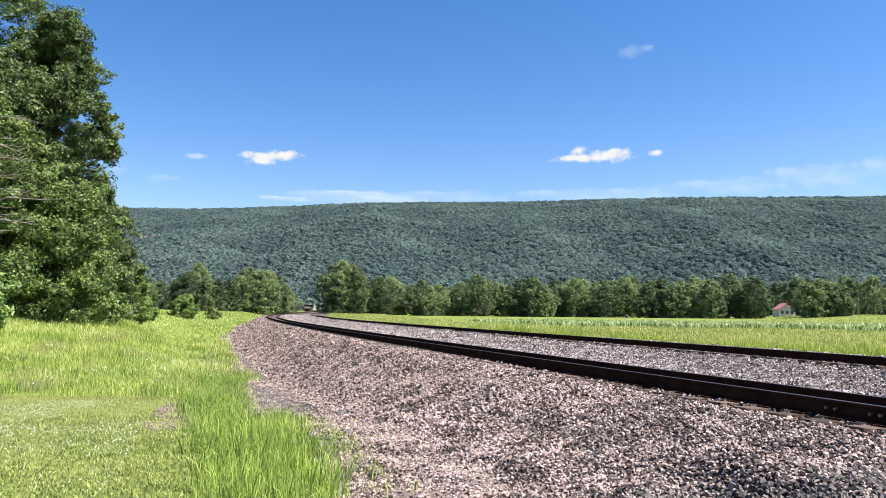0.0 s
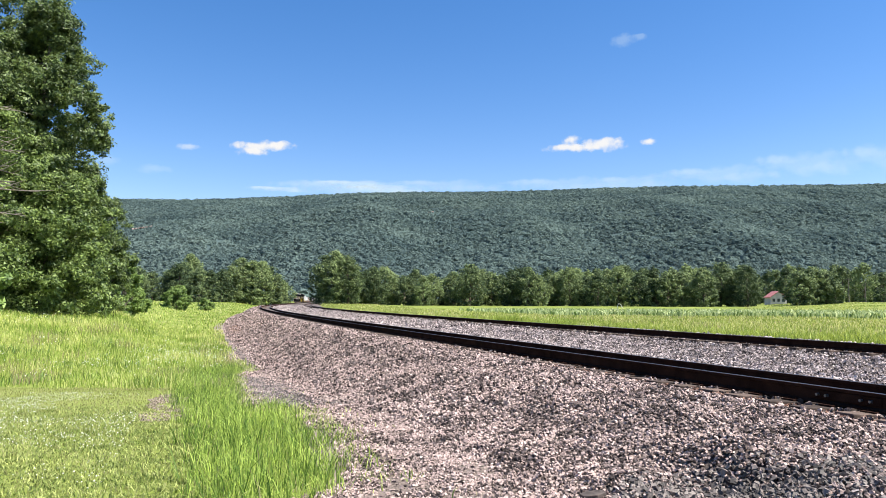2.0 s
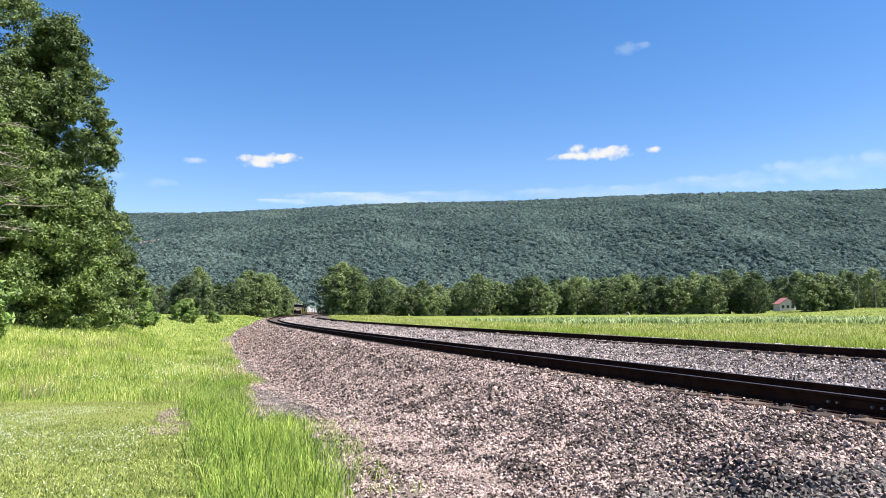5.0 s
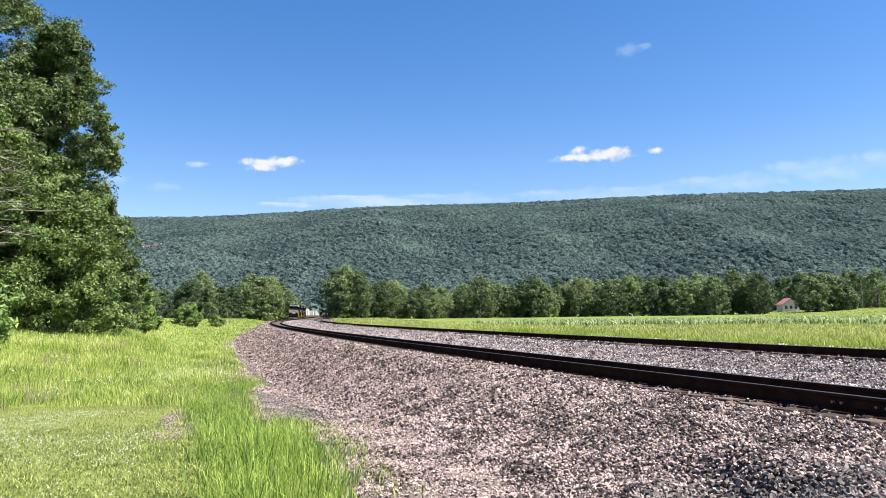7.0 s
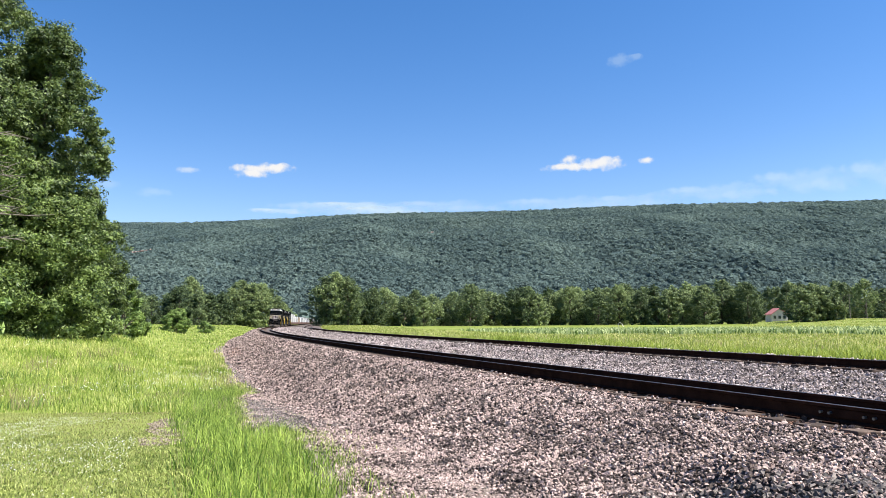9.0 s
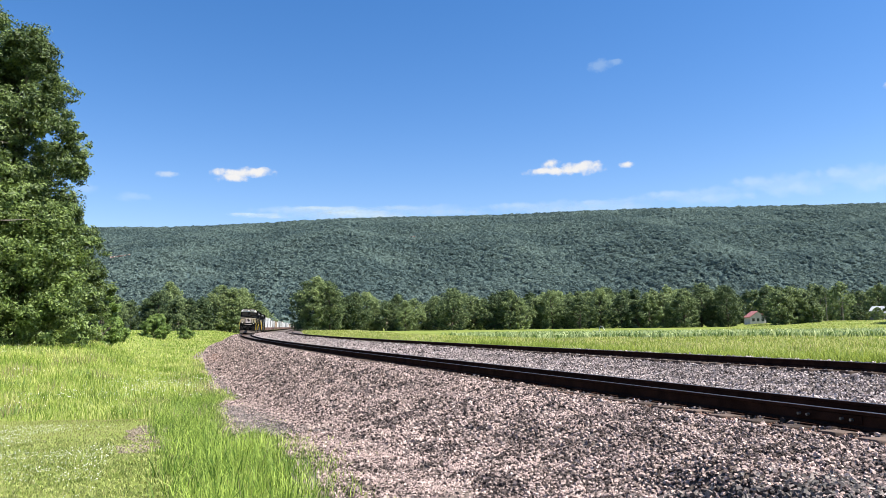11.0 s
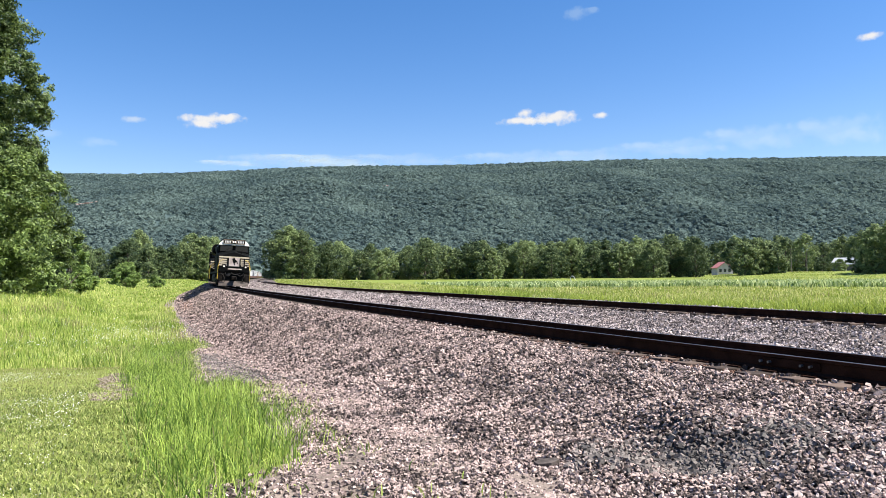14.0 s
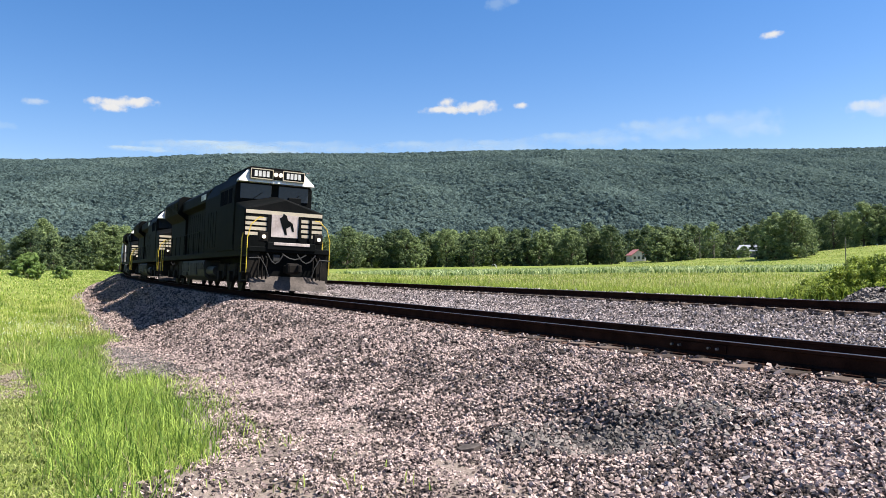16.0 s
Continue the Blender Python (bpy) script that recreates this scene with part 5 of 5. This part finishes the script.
def build_flatcar():
    c = empty("container_car", "rust-red articulated well car of the train", "freight car", "freight cars of the train")
    bm = bmesh.new()
    for sg in (-1, 1):
        box(bm, -6.6, 6.6, sg * 1.42 - 0.06, sg * 1.42 + 0.06, 0.45, 1.25, 0.02)
        for k in range(9):
            box(bm, -6.3 + k * 1.55, -6.2 + k * 1.55, sg * 1.5 - 0.03, sg * 1.5 + 0.03, 0.5, 1.2)
    box(bm, -6.6, 6.6, -1.4, 1.4, 0.4, 0.5)
    part("well", bm, M_CAR, c)
    for sx in (-1, 1):
        bm = bmesh.new()
        prism(bm, [(sx * 6.5, 0.5), (sx * 6.5, 1.3), (sx * 8.9, 1.2), (sx * 8.9, 0.95), (sx * 7.4, 0.9)], "y", -1.3, 1.3)
        part("end_platform", bm, M_CAR, c)
        bm = bmesh.new()
        for sg in (-1, 1):
            prism(bm, [(sx * 7.9 - 1.2, 0.55), (sx * 7.9 - 0.5, 0.8), (sx * 7.9 + 0.5, 0.8), (sx * 7.9 + 1.2, 0.55), (sx * 7.9 + 0.4, 0.35), (sx * 7.9 - 0.4, 0.35)], "y", sg * 1.0 - 0.1, sg * 1.0 + 0.1)
        tk = part("truck", bm, M_GRIME, c)
        for dx in (-0.9, 0.9):
            build_wheelset(tk, sx * 7.9 + dx, 0.42)
    return c


def build_container(h, paint, label, length=16.1):
    ob = empty("container", label, "container", "containers on the train")
    bm = bmesh.new()
    box(bm, -length / 2, length / 2, -1.24, 1.24, 0, h)
    for sg in (-1, 1):
        k = int(length / 0.4)
        for i in range(k):
            x = -length / 2 + 0.2 + i * (length - 0.4) / k
            box(bm, x, x + 0.2, sg * 1.25 - 0.02, sg * 1.25 + 0.02, 0.2, h - 0.2)
    part("shell", bm, paint, ob)
    for sx in (-1, 1):
        for sy in (-1, 1):
            bm = bmesh.new()
            box(bm, sx * length / 2 - 0.1, sx * length / 2 + 0.1, sy * 1.2 - 0.1, sy * 1.2 + 0.1, -0.02, h + 0.03, 0.01)
            part("corner_post", bm, M_TANK, ob)
        for y in (-0.6, 0.6):
            bm = bmesh.new()
            box(bm, sx * length / 2 - 0.04, sx * length / 2 + 0.04, y - 0.55, y + 0.55, 0.12, h - 0.12, 0.01)
            part("end_door", bm, paint, ob)
    return ob


TRAIN = []      # things, with the distance of their middle behind the leading nose, wheelbase and height on the car


def build_train():
    lo = build_locomotive()
    for ob in lo.children:
        ob.scale.y = 0.955
    TRAIN.append((lo, 10.6, 13.5, 0.0))
    for i in (1, 2):
        TRAIN.append((copy_thing(lo, Matrix()), 10.6 + i * 22.3, 13.5, 0.0))
    car = build_flatcar()
    kinds = [build_container(3.5, M_BOX, "white corrugated steel freight container on a car"),
             build_container(2.75, M_BOX, "low white corrugated freight container on a car"),
             build_container(3.1, M_GREYBOX, "light grey corrugated freight container on a car"),
             build_container(2.9, M_TANBOX, "tan-brown corrugated freight container on a car")]
    used = set()
    s = 56.0 + 11.0
    for i in range(19):
        c = car if i == 0 else copy_thing(car, Matrix())
        TRAIN.append((c, s + CAR_L / 2, 15.8, 0.0))
        q = (0, 0, 1, 2, 3, 1, None, 2, 0, 1, 1, None, 2, 0, 1, 3, 0, 2, 1)[i]
        if q is not None:
            k = copy_thing(kinds[q], Matrix()) if q in used else kinds[q]
            used.add(q)
            TRAIN.append((k, s + CAR_L / 2, 15.8, 0.52))
        s += CAR_L


def ride(t, back, base, lift):
    """Pose of a vehicle on the curved, leaning track."""
    s = S_FRONT - SPEED * t + back
    x1, y1, _ = line(s - base / 2, 0.7535)
    x2, y2, _ = line(s + base / 2, 0.7535)
    yaw = math.degrees(math.atan2(float(y1 - y2), float(x1 - x2)))
    # the lean is about the train's own length
    m = Matrix.Translation((float(x1 + x2) / 2, float(y1 + y2) / 2, -0.0447)) @ Matrix.Rotation(radians(yaw), 4, "Z") @ Matrix.Rotation(-CANT, 4, "X")
    return m @ Matrix.Translation((0, 0, lift))


# ---------------------------------------------------------------- farm and line-side things
def spot(bearing, d):
    x, y = d * math.sin(radians(bearing)), d * math.cos(radians(bearing))
    return x, y, float(ground_z(np.array([x]), np.array([y]))[0])


def build_house(bearing, d, w, depth, wall_h, roof_h, roof_m, label, turn, category="house", wall_m=None):
    wall_m = wall_m or M_SIDING
    h = empty("house" if category == "house" else "farm_shed", label, category)
    bm = bmesh.new()
    box(bm, -w / 2, w / 2, -depth / 2, depth / 2, -0.3, wall_h)
    part("wall", bm, wall_m, h)
    bm = bmesh.new()
    prism(bm, [(-w / 2 - 0.4, wall_h), (0, wall_h + roof_h), (w / 2 + 0.4, wall_h), (w / 2 + 0.4, wall_h - 0.2), (0, wall_h + roof_h - 0.25), (-w / 2 - 0.4, wall_h - 0.2)], "y", -depth / 2 - 0.4, depth / 2 + 0.4)
    roof = part("roof", bm, roof_m, h)
    bm = bmesh.new()
    prism(bm, [(-w / 2, wall_h), (0, wall_h + roof_h - 0.3), (w / 2, wall_h)], "y", -depth / 2, depth / 2)
    part("gable", bm, wall_m, h)
    for x in (-w * 0.3, 0, w * 0.3):
        bm = bmesh.new()
        box(bm, x - 0.5, x + 0.5, -depth / 2 - 0.06, -depth / 2 + 0.05, 1.0, 2.3)
        win = part("window", bm, M_WINDOW, h)
        bm = bmesh.new()
        box(bm, x - 0.6, x + 0.6, -depth / 2 - 0.12, -depth / 2, 0.9, 1.0)
        part("sill", bm, M_WHITE, win)
    h.matrix_basis = Matrix.Translation(spot(bearing, d)) @ Matrix.Rotation(radians(turn - bearing), 4, "Z")
    return h


def build_pole(bearing, d, h, name="utility_pole"):
    p = empty(name, "weathered wooden utility pole in the field", "pole", "utility poles by the farm")
    bm = bmesh.new()
    tube(bm, [(0, 0, -0.5), (0, 0, h)], 0.16, 8, 0.1)
    part("post", bm, M_WOOD, p)
    bm = bmesh.new()
    box(bm, -1.1, 1.1, -0.06, 0.06, h - 0.7, h - 0.55)
    part("crossarm", bm, M_WOOD, p)
    p.matrix_basis = Matrix.Translation(spot(bearing, d)) @ Matrix.Rotation(radians(-bearing), 4, "Z")


def build_signal():
    sg = empty("signal_mast", "pale railway signal mast beside the far track", "signal")
    bm = bmesh.new()
    tube(bm, [(0, 0, -0.5), (0, 0, 5.6)], 0.09, 8)
    part("post", bm, M_TANK, sg)
    bm = bmesh.new()
    disc(bm, (0, 0, 5.4), 0.5, "y", 0.12, 20)
    part("disc_plate", bm, M_WHITE, sg)
    x, y, a = line(330.0, 12.2)
    sg.matrix_basis = Matrix.Translation((float(x), float(y), -0.6))
    cb = empty("relay_cabinet", "low pale metal relay cabinet beside the track", "cabinet")
    bm = bmesh.new()
    box(bm, -1.4, 1.4, -0.6, 0.6, 0, 1.0, 0.05)
    part("body", bm, M_WHITE, cb)
    bm = bmesh.new()
    box(bm, -1.5, 1.5, -0.7, 0.7, 1.0, 1.1, 0.02)
    part("lid", bm, M_TIN, cb)
    x, y, a = line(290.0, 13.4)
    cb.matrix_basis = Matrix.Translation((float(x), float(y), -1.0))


def build_sprinkler():
    """A small wheeled sprinkler cart behind the corn."""
    sp = empty("sprinkler_cart", "small white wheeled sprinkler cart behind the corn", "sprinkler")
    bm = bmesh.new()
    tube(bm, [(0.2, 0, 0.5), (0.15, 0, 1.3), (0.5, 0, 1.9), (1.0, 0, 1.6), (1.3, 0, 0.9)], 0.07, 8)
    part("arched_pipe", bm, M_WHITE, sp)
    bm = bmesh.new()
    box(bm, -1.6, 1.5, -0.25, 0.25, 0.4, 0.6, 0.04)
    part("chassis", bm, M_WHITE, sp)
    for x in (-1.2, 1.1):
        for y in (-0.35, 0.35):
            bm = bmesh.new()
            disc(bm, (x, y, 0.3), 0.3, "y", 0.12, 16)
            part("wheel", bm, M_TANK, sp)
    sp.matrix_basis = Matrix.Translation(spot(14.1, 172)) @ Matrix.Rotation(radians(-14), 4, "Z")


def build_timber():
    """An old timber leaning on the dumped stone."""
    bm = bmesh.new()
    box(bm, -1.1, 1.1, -0.11, 0.11, -0.09, 0.09, 0.015)
    for v in bm.verts:
        v.co.z += 0.01 * noise.noise(v.co * 5)
    me = bpy.data.meshes.new("timber")
    bm.to_mesh(me)
    bm.free()
    me.materials.append(M_WOOD)
    ob = tagged(new("timber", me), "old weathered timber leaning on the stone heap", "timber")
    x, y, z = spot(38.9, 21.9)
    ob.matrix_basis = pose(x, y, z + 0.5, 0, -13, -18)


def build_flat_stone():
    """A flat reddish slab lying at the foot of the bank."""
    bm = bmesh.new()
    prism(bm, [(-0.13, -0.05), (0.02, -0.08), (0.14, -0.03), (0.12, 0.06), (-0.04, 0.08), (-0.14, 0.04)], "z", 0.0, 0.035, 0.006)
    me = bpy.data.meshes.new("flat_stone")
    bm.to_mesh(me)
    bm.free()
    me.materials.append(M_PLOW)
    ob = tagged(new("flat_stone", me), "flat reddish-brown slab of stone on the gravel", "stone")
    z = float(foot_z(np.array([7.68]), np.array([-3.88]))[0])
    ob.matrix_basis = pose(1.26, 5.86, z + 0.025, 4, -5, 12) @ Matrix.Diagonal((0.75, 0.75, 1, 1))


def build_far_heap():
    """Dumped stone and scrub beyond the far track."""
    r = np.random.RandomState(91)
    n = 6500
    a, q = r.rand(n) * 6.2832, np.sqrt(r.rand(n))
    x0, y0, _z = spot(41.2, 23.1)
    u, w = np.cos(a) * q, np.sin(a) * q
    x, y = float(x0) + u * 2.3 + 0.5, float(y0) + w * 1.0
    z = ground_z(x, y) + 0.68 * (1 - q ** 2) * (1 + 0.15 * np.sin(3 * a)) + 0.04 + 0.03 * r.rand(n)
    stones("stone_heap", np.column_stack([x, y, z]), 0.022 + 0.03 * r.rand(n), M_COAL, 92, "heap of dumped grey stone beyond the tracks")
    bm = bmesh.new()
    bmesh.ops.create_icosphere(bm, subdivisions=3, radius=0.36)
    for v in bm.verts:
        v.co *= 1 + 0.25 * noise.noise(v.co * 3)
        v.co.z *= 0.7
        v.co.x *= 1.4
    me = bpy.data.meshes.new("boulder")
    bm.to_mesh(me)
    bm.free()
    me.materials.append(M_TANK)
    ob = tagged(new("boulder", me), "rough grey boulder in front of the stone heap", "boulder")
    ob.location = (float(x0) - 1.2, float(y0) - 0.7, float(ground_z(np.array([float(x0) - 1.2]), np.array([float(y0) - 0.7]))[0]) + 0.2)
    bush = tree_parts(1.3, 0.9, 95, 90, 110, 0.04, M_WEED, 0.0, name="bush")
    tagged(bush, "tall leafy green weed bush beside the far track", "bush", "weed bushes beside the far track")
    for k, (b, d, f) in enumerate(((36.6, 27.5, 0.5), (37.9, 27, 0.65), (39.2, 27.5, 0.95), (40.4, 28.5, 1.2), (41.8, 28, 1.25), (43.2, 28.5, 1.3), (35.2, 28.5, 0.4), (38.5, 29.5, 0.8), (37.2, 30, 0.6))):
        m = Matrix.Translation(spot(b, d)) @ Matrix.Rotation(k * 1.3, 4, "Z")
        t = bush if k == 0 else copy_thing(bush, m)
        t.matrix_basis = m
        t.scale = (f, f, f)
    mk = empty("marker_post", "slim wooden line post with an orange marker", "post")
    bm = bmesh.new()
    tube(bm, [(0, 0, -0.4), (0, 0, 3.7)], 0.035, 8)
    part("post", bm, M_WOOD, mk)
    bm = bmesh.new()
    box(bm, 0.04, 0.5, -0.09, -0.05, 0.95, 1.5, 0.01)
    part("marker_plate", bm, M_ORANGE, mk, "orange marker plate")
    mk.matrix_basis = Matrix.Translation(spot(39.6, 62))


def motions():
    # wheels roll with the train
    turn = SPEED / 0.53 / FPS
    for ob, back, base, lift in TRAIN[:3]:
        for w in [o for o in ob.children_recursive if o.name.startswith("wheelset")]:
            at = w.location.copy()
            walk(w, [(k / FPS, Matrix.Translation(at) @ Matrix.Rotation(k * turn, 4, "Y")) for k in range(16 * FPS + 1)])
    for ob, back, base, lift in TRAIN:
        walk(ob, [(k * 0.5, ride(k * 0.5, back, base, lift)) for k in range(33)])


build_ground()
build_bed()
build_hill()
build_cloud(11.9, 12.2, ((-1.0, 0.5, 0.95, 0.6), (-1.5, -0.05, 2.2, 0.42), (1.4, 0.15, 2.2, 0.75), (0.2, -0.1, 2.2, 0.5)), "small bright white fair-weather cloud")
build_cloud(-13.8, 11.9, ((-0.3, 0.05, 2.9, 0.5), (0.9, 0.2, 1.9, 0.6), (-0.6, -0.3, 1.7, 0.45)), "small thin white fair-weather cloud")
build_cloud(-19.2, 11.6, ((0, 0, 1.2, 0.36),), "tiny thin white cloud low in the sky", M_SOFT)
build_cloud(16.8, 12.3, ((0, 0, 0.8, 0.38),), "tiny white wisp of cloud")
build_cloud(15.0, 20.0, ((0, 0, 1.3, 0.7), (1.1, 0.1, 0.9, 0.4)), "faint torn wisp of white cloud", M_WISP)
build_cloud(35.4, 15.9, ((0, 0, 1.1, 0.4),), "tiny white wisp of cloud")
build_cloud(42.3, 10.2, ((0, 0, 3.4, 0.9), (-1.2, 0.2, 1.8, 0.5)), "soft white cloud over the ridge", M_SOFT)
build_cloud(-24.7, 10.2, ((0, 0, 1.2, 0.5), (3.0, -0.4, 1.5, 0.5)), "faint white wisp of cloud", M_WISP)
for b, e, w, h, mat in ((-12.5, 8.75, 3.2, 0.28, M_STREAK), (-6.5, 9.35, 4.6, 0.34, M_STREAK), (-4.2, 8.95, 5.2, 0.42, M_STREAK), (-7.5, 9.0, 7.5, 0.8, M_WISP), (0.5, 9.3, 6.0, 0.6, M_WISP),
                        (10.0, 9.3, 6.5, 0.7, M_WISP), (15.5, 9.3, 4.0, 0.7, M_WISP), (21.5, 9.6, 5.5, 0.8, M_WISP), (27.5, 10.0, 4.5, 1.1, M_WISP), (33.0, 10.0, 4.0, 1.3, M_WISP)):
    build_cloud(b, e, ((0, 0, w, h), (w * 0.35, -h * 0.45, w * 0.6, h * 0.7), (-w * 0.4, h * 0.35, w * 0.5, h * 0.5)), "low streak of white cloud above the ridge", mat)
build_far_trees()
build_near_trees()
build_train()
build_house(25.35, 330, 6.4, 7, 2.8, 2.6, M_ROOFRED, "small house with a faded red roof", 20)
build_house(34.2, 345, 6.5, 6, 2.6, 2.8, M_TIN, "weathered wooden farm shed with a pale tin roof", 50, "shed", M_WOOD)
build_house(33.2, 410, 8, 6, 4.4, 2.4, M_TIN, "long wooden farm shed with a pale roof", 70, "shed", M_WOOD)
for b, d, h in ((30.0, 300, 9), (28.2, 320, 7), (31.0, 290, 7)):
    build_pole(b, d, h)
build_signal()
build_far_heap()
build_sprinkler()
build_timber()
build_flat_stone()
build_grass()
build_stones()
t1 = build_track(0.0, "main railway track of rusty rails on wooden ties", 300)
t2 = build_track(SPACING, "second railway track of rusty rails on wooden ties", 200)
build_joint(t1, 0.0, 8.6, 0.0)
motions()
